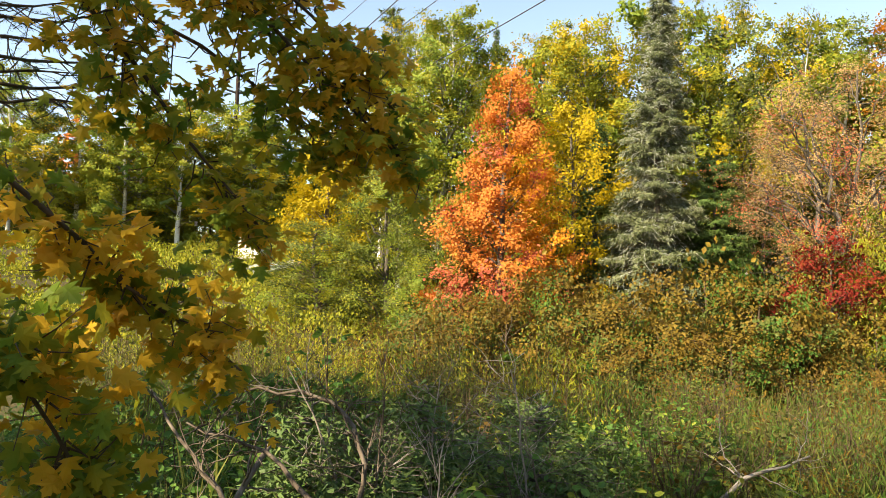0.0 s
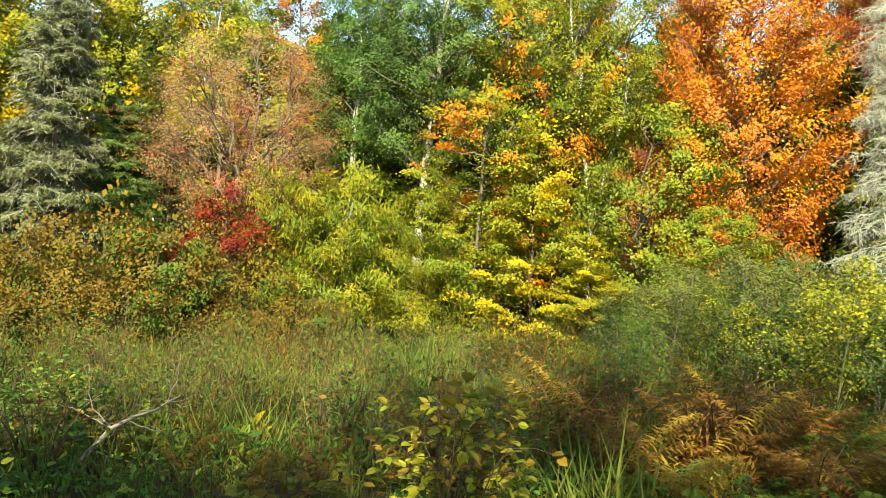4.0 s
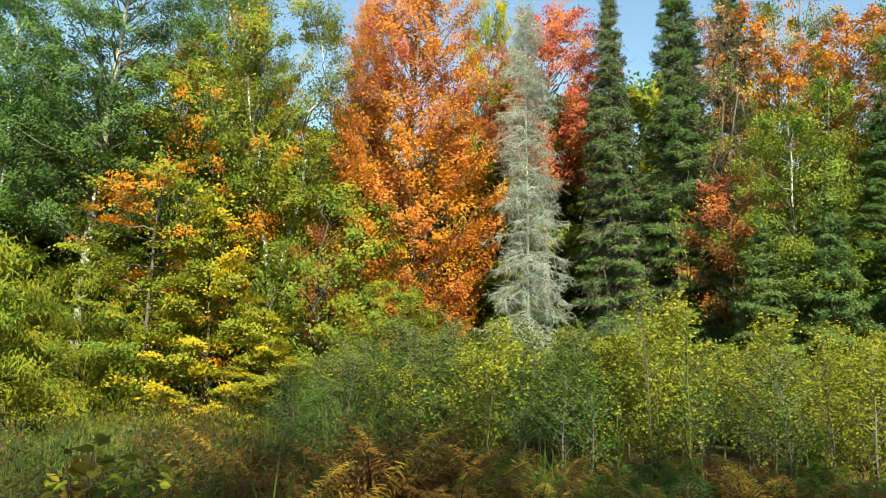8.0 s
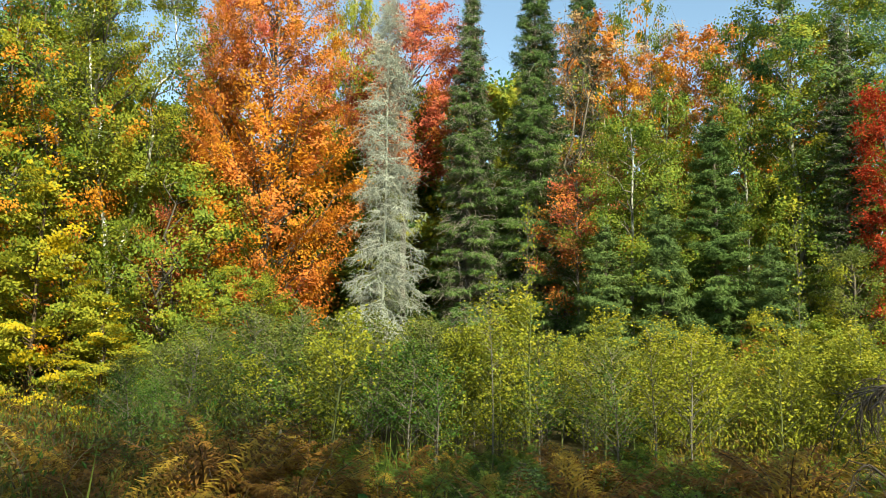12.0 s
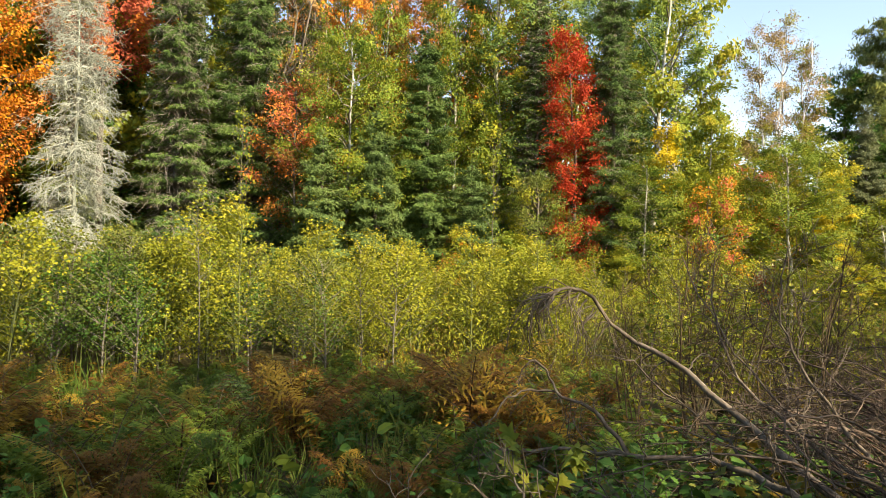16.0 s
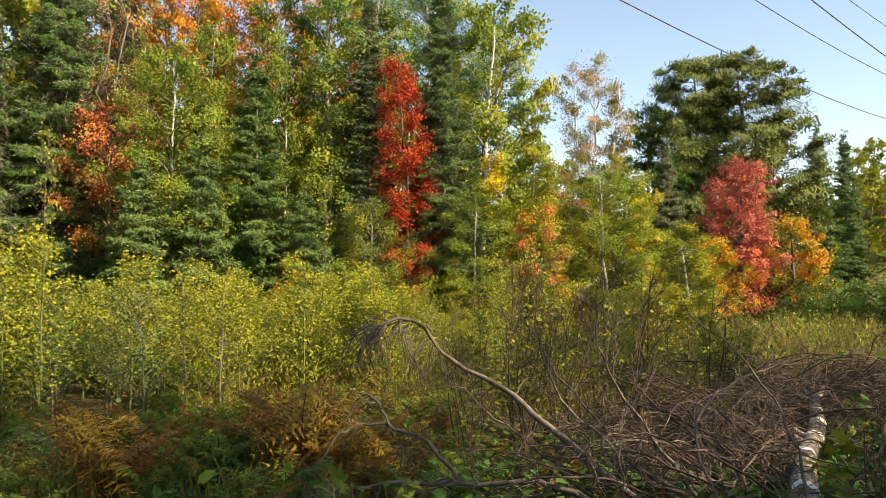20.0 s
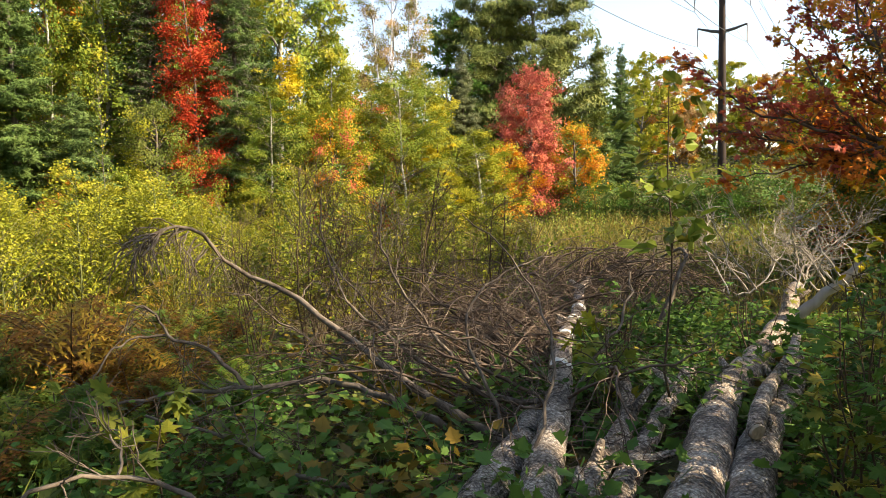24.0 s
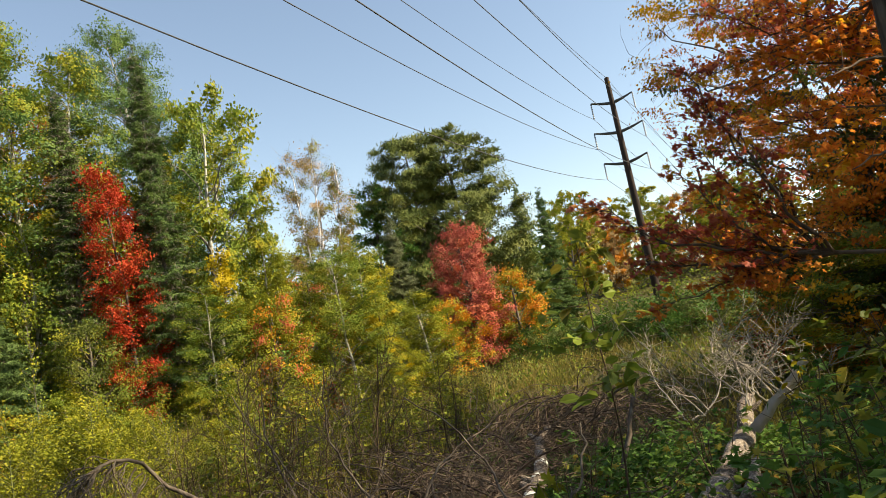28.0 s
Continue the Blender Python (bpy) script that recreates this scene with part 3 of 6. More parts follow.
again(aspen1, 52.6, 25, 5, 1.2, .75, "tall green aspen behind the birch")
maple_go = broadleaf("maple_tree", "green maple turning orange at its tips", 49.3, 20.9, 10.3, 2.5, [GREEN_GOLD, LIME, GOLD_ORANGE, YELLOW_GREEN], 31, "round", .2, 300, 44, .13,
                     pick=lambda u, ca, sa, g: int(g.choice([0, 1, 2, 3], p=[.24, .2, .26, .3])), fork=3, split=.3)
again(maple_go, 52.4, 20.4, 12, 1.08, .85, "green maple with golden orange sprays")
yel_low = broadleaf("maple_tree", "bright yellow-green young maple", 50.6, 17.9, 5.5, 2.1, [YELLOW, BUSH, YELLOW_GREEN, BUSH], 32, "cone", .06, 230, 52, .12, STEM, stem=.05, rise=.5, flat=.3)
lean_m = broadleaf("maple_tree", "leaning maple with orange-tipped layers", 46.4, 18.4, 6.3, 1.8, [GOLD_ORANGE, YELLOW_GREEN, GREEN_GOLD], 33, "round", .2, 130, 48, .12, stem=.06,
                   pick=lambda u, ca, sa, g: 0 if g.uniform() < .08 + .18 * u else int(g.integers(1, 3)), flat=.28, rise=.35)
birch1 = broadleaf("birch_tree", "white-trunked birch with yellowing leaves", 55.0, 19.6, 12.0, 2.2, [YELLOW_GREEN, OLIVE, YELLOW_GREEN, LIME], 34, "column", .45, 280, 44, .105, BIRCH_BARK, stem=.10, fork=2, split=.28)
bush_g = broadleaf("cherry_tree", "dense green and yellow cherry tree", 60.0, 18.9, 6.0, 2.1, [GREEN_GOLD, LIME, YELLOW_GREEN, LIME], 35, "round", .06, 290, 46, .12, stem=.07, shape=OVAL, fork=3, split=.2)
big_orange = broadleaf("maple_tree", "tall fiery orange maple with ragged plumes", 65.8, 19.9, 12.4, 2.2, [ORANGE, GOLD_ORANGE, CORAL], 36, "round", .14, 660, 42, .125, stem=.14, rise=1.2,
                       pick=lambda u, ca, sa, g: int(g.choice([0, 1, 2], p=[.52, .40, .08])))
again(big_orange, 61.9, 20.6, 7, .97, .38, "narrow golden-orange maple beside the fiery one")
dead = conifer("dead_spruce", "dead grey spruce draped in drooping lichened twigs", 74.8, 19.3, 11.3, 1.55, 37, DEAD_TWIG, .08, .6, .75, bare=1.5, bark=DEAD_TWIG, dense=17, tuft=.07, gaps=.03, count=7, step=.2, stem=.07)
red_m = broadleaf("maple_tree", "red-orange maple behind the dead spruce", 76.6, 22.1, 12.7, 2.0, [CORAL, ORANGE, CORAL], 38, "round", .56, 260, 46, .13)
again(aspen_b, 71.3, 28, 8, 1.38, .6, "yellow birch crown behind the red maple")
spruce_a = conifer("spruce_tree", "tall dark spruce with pointed spire", 81.4, 20.8, 12.7, 1.5, 39, NEEDLES, .05, .95, .4, bare=.14, scruff=GREY_TWIG)
spruce_b = conifer("spruce_tree", "broad dark spruce with sweeping boughs", 86.6, 21.6, 14.3, 2.1, 40, NEEDLES, .04, .9, .4, bare=.05, scruff=GREY_TWIG)
again(spruce_a, 3.5, 29.9, 19, 1.0, .75, "slim dark spruce spire above the aspens")
again(spruce_b, 90.4, 26, 9, 1.15, 1.0, "dark spruce with thick ragged top")
bare_m = broadleaf("maple_tree", "nearly bare grey maple with few rusty leaves", 88.9, 22.6, 11.8, 2.0, [PINK_BROWN, RUST], 41, "vase", .3, 260, 14, .10, twigs=3, spray=.45, sparse_top=.7, fork=3, split=.4)
go2 = again(maple_go, 94.1, 26, 10, 1.33, .7, "tall green maple with orange top")
or_far = broadleaf("maple_tree", "airy orange maple behind the spruces", 98.5, 27.9, 13.4, 2.3, [GOLD_ORANGE, ORANGE, PINK_BROWN], 42, "vase", .3, 260, 38, .14, twigs=1)
lt_green = broadleaf("aspen_tree", "light green young aspen with thin pale stem", 94.0, 19.9, 7.8, 1.4, [LIME, GREEN_GOLD], 43, "round", .25, 170, 44, .11, ASPEN_BARK, stem=.05)
red_patch = broadleaf("maple_sapling", "small rusty red maple among the spruces", 89.9, 20.2, 6.5, 1.1, [CORAL, ORANGE, RUST], 44, "round", .45, 90, 34, .10, stem=.04)
again(red_patch, 59.0, 19.2, 13, .8, .6, "small red maple among the green cherries")
spruce_mid = conifer("spruce_tree", "mid-green pyramid spruce among the firs", 99.9, 19.9, 7.9, 1.8, 45, NEEDLES, .04, .85, .35)
fir1 = conifer("fir_tree", "low blue-green balsam fir at the wood edge", 91.9, 18.6, 4.6, 1.7, 46, NEEDLES_BLUE, .03, .8, .25, gaps=.05)
again(fir1, 96.0, 19.0, 11, 1.15, .9)
again(fir1, 103.5, 19.4, 12, .9, .95)
again(fir1, 68.5, 18.2, 13, .55, .7, "young spruce at the foot of the orange maple")
asp_r = broadleaf("aspen_tree", "green aspen with straight pale stem", 105.4, 23.5, 12.8, 2.0, [LIME, ASPEN_GREEN, YELLOW_GREEN], 47, "column", .2, 400, 46, .115, ASPEN_BARK, stem=.09)
again(spruce_a, 108.4, 22.3, 14, .86, 1.0, "dark spruce beside the red maple")
red17 = broadleaf("maple_tree", "slim vivid red maple against dark spruces", 111.6, 21.6, 8.4, 1.0, [RED], 48, "column", .16, 210, 44, .11, stem=.06)
again(spruce_b, 114.2, 22.2, 15, .86, .8, "dark spruce behind the red maple")
again(aspen1, 114.6, 30, 16, 1.22, 1.0, "towering pale green aspen")
again(asp_r, 119.2, 31, 17, 1.05, 1.3, "pale green aspen with fluttering leaves")
again(asp_r, 106.5, 27, 18, 1.08, 1.2)
yel28 = broadleaf("maple_sapling", "slender golden yellow maple sapling", 118.4, 23.8, 6.0, .5, [YELLOW], 49, "column", .62, 30, 40, .11, stem=.04)
gy28 = broadleaf("aspen_tree", "yellow-green young aspen at the wood edge", 120.5, 23.9, 6.3, 1.1, [YELLOW_GREEN, THICKET, BUSH, LIME], 50, "round", .12, 200, 42, .11, ASPEN_BARK, stem=.05)
grey_b = broadleaf("birch_tree", "tall thinning birch with white stems and few leaves", 125.7, 27.9, 10.2, 1.6, [PINK_BROWN, YELLOW_GREEN, BRONZE], 51, "vase", .3, 220, 110, .07, BIRCH_BARK, stem=.07, twigs=2, sparse_top=.4, fork=4, split=.25)
or_low = broadleaf("maple_tree", "orange and yellow young maple at the wood edge", 124.2, 25.9, 5.0, 1.4, [YELLOW_GREEN, GOLD_ORANGE, BUSH, CORAL, YELLOW_GREEN], 52, "round", .1, 170, 40, .11, stem=.05)
again(gy28, 127.8, 27, 19, .9, 1.1)
pale_spr = conifer("spruce_tree", "pale green conical spruce at the field edge", 131.2, 29.9, 7.1, 1.35, 53, NEEDLES_GREY, .04, .8, .25, gaps=.03)
dk_dec = broadleaf("oak_tree", "dark green round-crowned oak beside the pines", 130.0, 45, 12.4, 3.0, [GREEN], 54, "round", .1, 220, 46, .2)
pine1 = broadleaf("pine_tree", "large white pine with plumed boughs", 133.8, 46, 15.3, 3.3, [NEEDLES_PINE], 55, "round", .14, 360, 100, .30, stem=.22, shape=SPRIG, flat=.5, spray=.62, rise=.45, hang=(0, 0, .5))
again(pine1, 137.2, 46.5, 20, 1.0, 1.15)
pink_red = broadleaf("maple_tree", "rounded raspberry-red maple at the field edge", 136.5, 36.9, 7.7, 1.75, [PINK_RED, CORAL], 56, "round", .06, 300, 44, .13,
                     pick=lambda u, ca, sa, g: int(g.uniform() < .2))
or_yel = broadleaf("maple_tree", "small golden maple beside the red one", 139.8, 37.9, 4.9, 1.6, [GOLD_ORANGE, YELLOW_GREEN], 57, "round", .05, 170, 42, .13)
again(spruce_mid, 141.5, 50, 21, 1.25, 1.1, "dark far spruce beyond the field")
again(spruce_mid, 143.2, 53, 22, 1.2, 1.0, "dark far spruce beyond the field")
far_y = broadleaf("aspen_tree", "far golden aspen beyond the field", 144.5, 70, 13.8, 3.4, [YELLOW_GREEN, BUSH], 58, "round", .1, 200, 46, .25)
far_o = broadleaf("maple_tree", "far round orange maple beyond the field", 147.2, 75, 12.4, 3.4, [PINK_BROWN, GOLD_ORANGE], 59, "round", .08, 200, 46, .26)
again(far_y, 149.8, 80, 23, .95, 1.2)
again(far_o, 153.5, 84, 24, 1.0, 1.3)
again(far_y, 157.0, 78, 25, .9, 1.2)
willow = broadleaf("willow_shrub", "grey-green willow shrub along the field", 141.2, 36, 1.7, 1.9, [OLIVE, GREEN], 60, "round", .02, 150, 40, .10, STEM, stem=.03, category="shrub")
for i, (bb, dd, w) in enumerate(((144.5, 34, 1.1), (147.5, 33, 1.2), (150.5, 31, 1.2), (138.5, 38, .9), (153.5, 30, 1.3))):
    again(willow, bb, dd, 70 + i, 1.0 + .12 * (i % 3), w)

# --- the wood behind the edge
far_kind = [broadleaf("aspen_tree", "yellow-green aspen inside the wood", 18, 29, 9.5, 2.6, [YELLOW_GREEN, LIME], 81, "round", .2, 130, 60, .15, ASPEN_BARK),
            broadleaf("maple_tree", "green maple inside the wood", 57, 28, 9.5, 2.6, [GREEN, GREEN_GOLD], 82, "round", .15, 130, 60, .15),
            broadleaf("birch_tree", "golden birch inside the wood", 33, 29, 9.8, 2.5, [YELLOW, YELLOW_GREEN, OLIVE], 83, "round", .25, 130, 60, .14, BIRCH_BARK),
            conifer("spruce_tree", "dark spruce inside the wood", 84, 28, 10.5, 2.2, 84, NEEDLES, .05, .75, .4, step=.36, dense=140, tuft=.2)]
rb = random.Random(5)
for i in range(62):
    bb = -34 + i * 2.6
    kind = far_kind[rb.choice((0, 0, 0, 1, 3) if bb > 95 else (0, 0, 1, 2, 3) if bb > 25 else (0, 2, 0, 0))]
    tall = rb.uniform(.8, 1.12) * (.85 if bb > 118 or bb < -2 else .95 if 87 < bb < 105 else 1.3 if bb > 72 else 1.12 if bb < 36 else 1.15)
    again(kind, bb + rb.uniform(-1, 1), rb.uniform(26, 34) + (14 if bb > 118 else 0) + (14 if bb < -2 else 0), 100 + i, tall, rb.uniform(.9, 1.25), group="trees of the wood")
for i in range(30):
    bb = 28 + i * 2.5
    if 86 < bb < 105:
        continue
    again(far_kind[rb.choice((0, 0, 1, 3))], bb + rb.uniform(-1, 1), rb.uniform(24.5, 27), 140 + i, rb.uniform(.85, 1.05) * (1.15 if bb > 72 else 1), rb.uniform(1.1, 1.4), group="trees of the wood")
for i, (bb, dd, tl, wd) in enumerate(((91.8, 25.4, 1.0, .9), (101.2, 25.8, .95, .85), (104.4, 28, 1.0, 1.0), (96.0, 24.6, .86, .7))):
    again(or_far, bb, dd, 240 + i, tl, wd)
for i, (bb, dd, tl, wd) in enumerate(((101.9, 22.6, 1.45, .9), (96.6, 22.8, 1.2, .9), (92.4, 23.2, 1.15, .8))):
    again(lt_green, bb, dd, 250 + i, tl, wd)
low_kind = [broadleaf("alder_shrub", "green alder shrub under the trees", 25, 23, 3.6, 1.8, [GREEN, OLIVE], 85, "round", .03, 90, 36, .15, category="shrub"),
            broadleaf("cherry_shrub", "green and gold shrub under the trees", 47, 23, 3.4, 1.7, [GREEN_GOLD, GREEN, OLIVE], 86, "round", .03, 90, 36, .15, category="shrub")]
for i in range(40):
    bb = 3 + i * 2.95
    again(rb.choice(low_kind), bb + rb.uniform(-1, 1), rb.uniform(22.5, 25.5), 200 + i, rb.uniform(.7, 1.3), rb.uniform(.9, 1.3), group="undergrowth of the wood")
for i in range(16):
    again(rb.choice((far_kind[0], bush_y, shrub_l)), -31 + i * 1.9 + rb.uniform(-.6, .6), rb.uniform(40, 47), 260 + i, rb.uniform(.7, .95), rb.uniform(.9, 1.3), group="undergrowth of the wood")
# --- the woods far round about
def far_woods():
    rng = np.random.default_rng(87)
    s = Soup()
    for k in range(360):
        bb = rng.uniform(-75, 190)
        dd = rng.uniform(62, 80) if bb < 120 else rng.uniform(88, 130)
        x, y = bearing(bb, dd)
        z, h, r = float(ground_z(x, y)), rng.uniform(8, 12.5), rng.uniform(1.8, 3.2)
        m = 200
        q = rng.normal(0, 1, (m, 3))
        q = q / np.linalg.norm(q, axis=1, keepdims=True) * rng.uniform(.5, 1.05, (m, 1))
        w = 1 - .45 * np.clip(q[:, 2:], -1, 1)
        p = np.array([x, y, z + h * .52]) + q * np.array([r, r, h * .5]) * np.array([1, 1, 1.0])
        p[:, :2] = np.array([x, y]) + (p[:, :2] - np.array([x, y])) * w
        leaves(s, rng, p, .85, KITE, unit(q) + np.array([0, 0, .4]), .7, None, int(rng.choice(5, p=[.25, .25, .2, .2, .1])))
    tagged(new("far_woods", s.mesh("far_woods", [YELLOW_GREEN, GREEN, OLIVE, GREEN_GOLD, ORANGE])), "distant mixed autumn woods closing the view", "woods", kind="stuff")


far_woods()
# --- the wood at the camera's back, which shades the foreground
for i, (bb, dd, tl) in enumerate(((-150, 13, 1.78), (-143, 10, 1.6), (-131, 9, 1.85), (-119, 9.5, 1.25), (-106, 9, 1.22), (-86, 11.5, 1.25), (-72, 9.5, 1.2))):
    again(far_kind[i % 3], bb, dd, 300 + i, tl, rb.uniform(1.0, 1.2), group="trees of the wood")

# --- shrubs along the foot of the trees
for i, (kind, bb, dd, tl, wd) in enumerate((
        (rust, 8.0, 16.8, 1.15, 1.1), (rust, 11.0, 15.8, .95, 1.0), (rust, 19.5, 16.6, 1.25, 1.1), (rust, 23.0, 16.0, 1.1, 1.0), (rust, 1.5, 16.6, .9, 1.0), (rust, 5.0, 15.6, .9, .9), (rust, 17.0, 15.4, .8, .9),
        (rust, 25.6, 16.2, 1.0, .8), (rust, 30.2, 16.2, .9, .8), (rust, 21.2, 14.8, .7, .8), (rust, 12.8, 14.6, .6, .9), (rust, -2.0, 15.0, .7, 1.0), (rust, 33.0, 15.5, .6, .8),
        (bush_y, 39.8, 17.6, .7, .8), (bush_y, 42.6, 18.2, .95, .75), (bush_y, 31.5, 17.8, 1.0, .8), (yel_low, 55.2, 17.4, .5, .7), (bush_g, 63.5, 18.2, .6, .7),
        (shrub_l, -9.5, 23, .6, 1.2), (shrub_l, -1.2, 20.4, .75, .9), (shrub_l, 1.8, 19.5, .7, .8), (or_low, 102.6, 19.0, .55, .5), (gy28, 107.5, 19.5, .42, .6), (gy28, 111.0, 20.0, .33, .6),
        (gy28, 115.5, 21.0, .36, .6), (gy28, 122.0, 23.0, .7, .8), (gy28, 132.5, 27.0, .6, 1.0), (or_yel, 134.5, 34.0, .8, .9), (or_low, 121.0, 22.0, .85, .8), (lt_green, 126.6, 24.0, .7, 1.0), (yel_low, 129.2, 25.0, .8, .6), (lt_green, 116.6, 21.5, .6, .8), (shrub_l, 108.5, 20.5, .85, .8))):
    again(kind, bb, dd, 400 + i, tl, wd)


# ---------------------------------------------------------------- sapling thicket
def sapling(label, seed, h, mats, n_leaf=420, leaf=.055, bark=None, spread=.50, low=.06, name="aspen_sapling", shape=KITE):
    """A whip-thin young tree: one stem, short side shoots, small leaves."""
    rng = np.random.default_rng(seed)
    tree = tagged(new(name), label, "sapling", "saplings of the thicket")
    wood, crown = Soup(), Soup()
    s = np.linspace(0, 1, 6)
    axis = np.stack([np.cumsum(rng.normal(0, .03, 6)) * s, np.cumsum(rng.normal(0, .03, 6)) * s, s * h], 1)
    tube(wood, axis, .013 * (1 - .8 * s), 5)
    shoots = 40
    for k in range(shoots):
        u = low + (1 - low) * (k + rng.uniform()) / shoots
        q = u * 5
        i = min(int(q), 4)
        p = axis[i] + (axis[i + 1] - axis[i]) * (q - i)
        a, ln = rng.uniform(0, 6.28), spread * (1.15 - u) * rng.uniform(.6, 1.4) + .06
        e = p + np.array([ln * math.cos(a) * .9, ln * math.sin(a) * .9, ln * rng.uniform(.8, 1.7)])
        tube(wood, np.array([p, (p + e) / 2 + rng.normal(0, .01, 3), e]), (.005, .004, .002), 3)
        m = n_leaf // shoots
        t = rng.uniform(.15, 1.1, (m, 1))
        leaves(crown, rng, p + (e - p) * t + rng.normal(0, .045, (m, 3)), leaf, shape, rng.normal(0, 1, 3) * np.array([1, 1, .2]), .8, (0, 0, .9 if k % 3 else -.9), int(rng.integers(0, len(mats))))
    tagged(part("stem", wood, bark or GREEN_STEM, tree), kind="stuff")
    part("foliage", crown, mats, tree)
    return tree


whips = [sapling("thin aspen sapling with small yellow-green leaves", 500 + i, 2.3 + .08 * i, m, 1500, .035, GREY_LIMB if i % 2 else GREEN_STEM, low=.26 if i % 2 else .14)
         for i, m in enumerate(([THICKET], [THICKET_GREEN, GREEN], [THICKET, YELLOW_GREEN], [THICKET_GREEN, OLIVE], [THICKET, YELLOW_GREEN], [YELLOW_GREEN, THICKET]))]
whips.append(sapling("thin half-bare sapling with bronze leaves", 508, 2.4, [BRONZE, THICKET], 260, .045, STEM))
rt = random.Random(8)
first = set()
for i in range(236):
    bb = rt.uniform(56, 113)
    near = 10.4 + 1.2 * max(0, (70 - bb) / 14) + 1.6 * max(0, (bb - 98) / 15)
    dd = near + (17.2 - near) * rt.uniform(0, 1) ** .8
    k = rt.choice((1, 3, 3, 0)) if bb < 90 + rt.uniform(-12, 12) else rt.choice((0, 2, 4, 5, 5))
    tall = rt.uniform(.68, .96) * (1 - .12 * max(0, (bb - 98) / 15)) * (.8 if bb < 60 else 1)
    m = Matrix.Translation(spot(bb, dd)) @ Matrix.Rotation(rt.uniform(0, 6.28), 4, "Z") @ Matrix.Diagonal((1.45 * tall, 1.45 * tall, 1.08 * tall, 1))
    if k in first:
        copy_thing(whips[k], m)
    else:
        first.add(k)
        whips[k].matrix_basis = m
for i in range(52):
    bb = rt.uniform(111, 140)
    dd = rt.uniform(11.5, 18 if bb < 130 else 14)
    s_ = rt.uniform(.45, .95) * (1 - .35 * max(0, (bb - 126) / 14))
    m = Matrix.Translation(spot(bb, dd)) @ Matrix.Rotation(rt.uniform(0, 6.28), 4, "Z") @ Matrix.Diagonal((s_, s_, s_, 1))
    if i == 0:
        whips[6].matrix_basis = m
    else:
        copy_thing(whips[rt.choice((0, 2, 4, 5, 6))], m)
tall_whip = sapling("tall pale-stemmed aspen sapling above the thicket", 520, 5.2, [LIME, THICKET], 300, .06, GREY_LIMB, .4, .5)
for i, (bb, dd, tl) in enumerate(((85.8, 16.5, 1.0), (60.6, 13.0, .42), (83.5, 10.6, .55), (105.2, 17.5, .9))):
    m = Matrix.Translation(spot(bb, dd)) @ Matrix.Rotation(i * 1.3, 4, "Z") @ Matrix.Diagonal((1, 1, tl, 1))
    if i:
        copy_thing(tall_whip, m)
    else:
        tall_whip.matrix_basis = m


# ---------------------------------------------------------------- ferns
def fern(label, seed, mats, size=.75, count=6):
    rng = np.random.default_rng(seed)
    plant = tagged(new("fern"), label, "fern", "bracken ferns")
    stalk, blade = Soup(), Soup()
    for k in range(count):
        a = k * 2.4 + rng.uniform(-.4, .4)
        ln = size * rng.uniform(.7, 1.15)
        f, sd = np.array([math.cos(a), math.sin(a), 0]), np.array([-math.sin(a), math.cos(a), 0])
        q = np.linspace(0, 1, 7)[:, None]
        line = f * ln * (.14 * q + .40 * q ** 2) + np.array([0, 0, 1.0]) * ln * (1.35 * q - .52 * q ** 2)
        tube(stalk, line, np.linspace(.006, .002, 7), 3)
        mm = int(rng.integers(0, len(mats)))
        for t in np.linspace(.3, .97, 11):
            i = min(int(t * 6), 5)
            p = line[i] + (line[i + 1] - line[i]) * (t * 6 - i)
            w = .42 * ln * (1.05 - t) ** .8
            for sg in (-1, 1):
                d = unit(sd * sg + f * .45 + np.array([0, 0, -.25 + rng.normal(0, .12)]))
                g = np.linspace(.12, 1, 6)[:, None]
                pos = p + d * w * g
                up = np.cross(f, sd) + f * .3
                ax = unit(np.cross(up, d))
                leaves(blade, rng, pos, .30 * w * (1.15 - g[:, 0]) + .02, SPRIG, up, .25, ax + d * .5, mm, .15)
                leaves(blade, rng, pos, .30 * w * (1.15 - g[:, 0]) + .02, SPRIG, up, .25, -ax + d * .5, mm, .15)
    part("stalk", stalk, STEM, plant)
    part("frond", blade, mats, plant)
    return plant


ferns = [fern("brown withered bracken fern", 540, [FERN_BROWN]), fern("rusty and golden bracken fern", 541, [FERN_BROWN, FERN_GOLD]),
         fern("golden yellow bracken fern", 542, [FERN_GOLD]), fern("green bracken fern turning yellow", 543, [FERN_GOLD, HERB])]
rf = random.Random(4)
used = set()


def put_fern(k, bb, dd, s):
    m = Matrix.Translation(spot(bb, dd, .02)) @ Matrix.Rotation(rf.uniform(0, 6.28), 4, "Z") @ Matrix.Diagonal((s, s, s, 1))
    if k in used:
        copy_thing(ferns[k], m)
    else:
        used.add(k)
        ferns[k].matrix_basis = m


for i in range(20):
    bb, dd, kk = rf.uniform(46, 112), rf.uniform(5.4, 10.4), rf.choice((0, 0, 1, 1, 2))
    for q in range(rf.choice((2, 4, 6))):
        put_fern(kk if rf.random() < .75 else 3, bb + rf.gauss(0, 3.2), dd + rf.gauss(0, .45), rf.uniform(.6, 1.3))
ferns.append(fern("small fresh green divided fern", 544, [THICKET_GREEN, LIME, HERB], .45, 6))
for i in range(150):
    put_fern(4, rf.uniform(48, 116), rf.uniform(4.6, 11.2), rf.uniform(.6, 1.2))
for i in range(44):
    put_fern(rf.choice((0, 4, 4, 3)), rf.uniform(70, 112), rf.uniform(8.8, 12), rf.uniform(.7, 1.2))
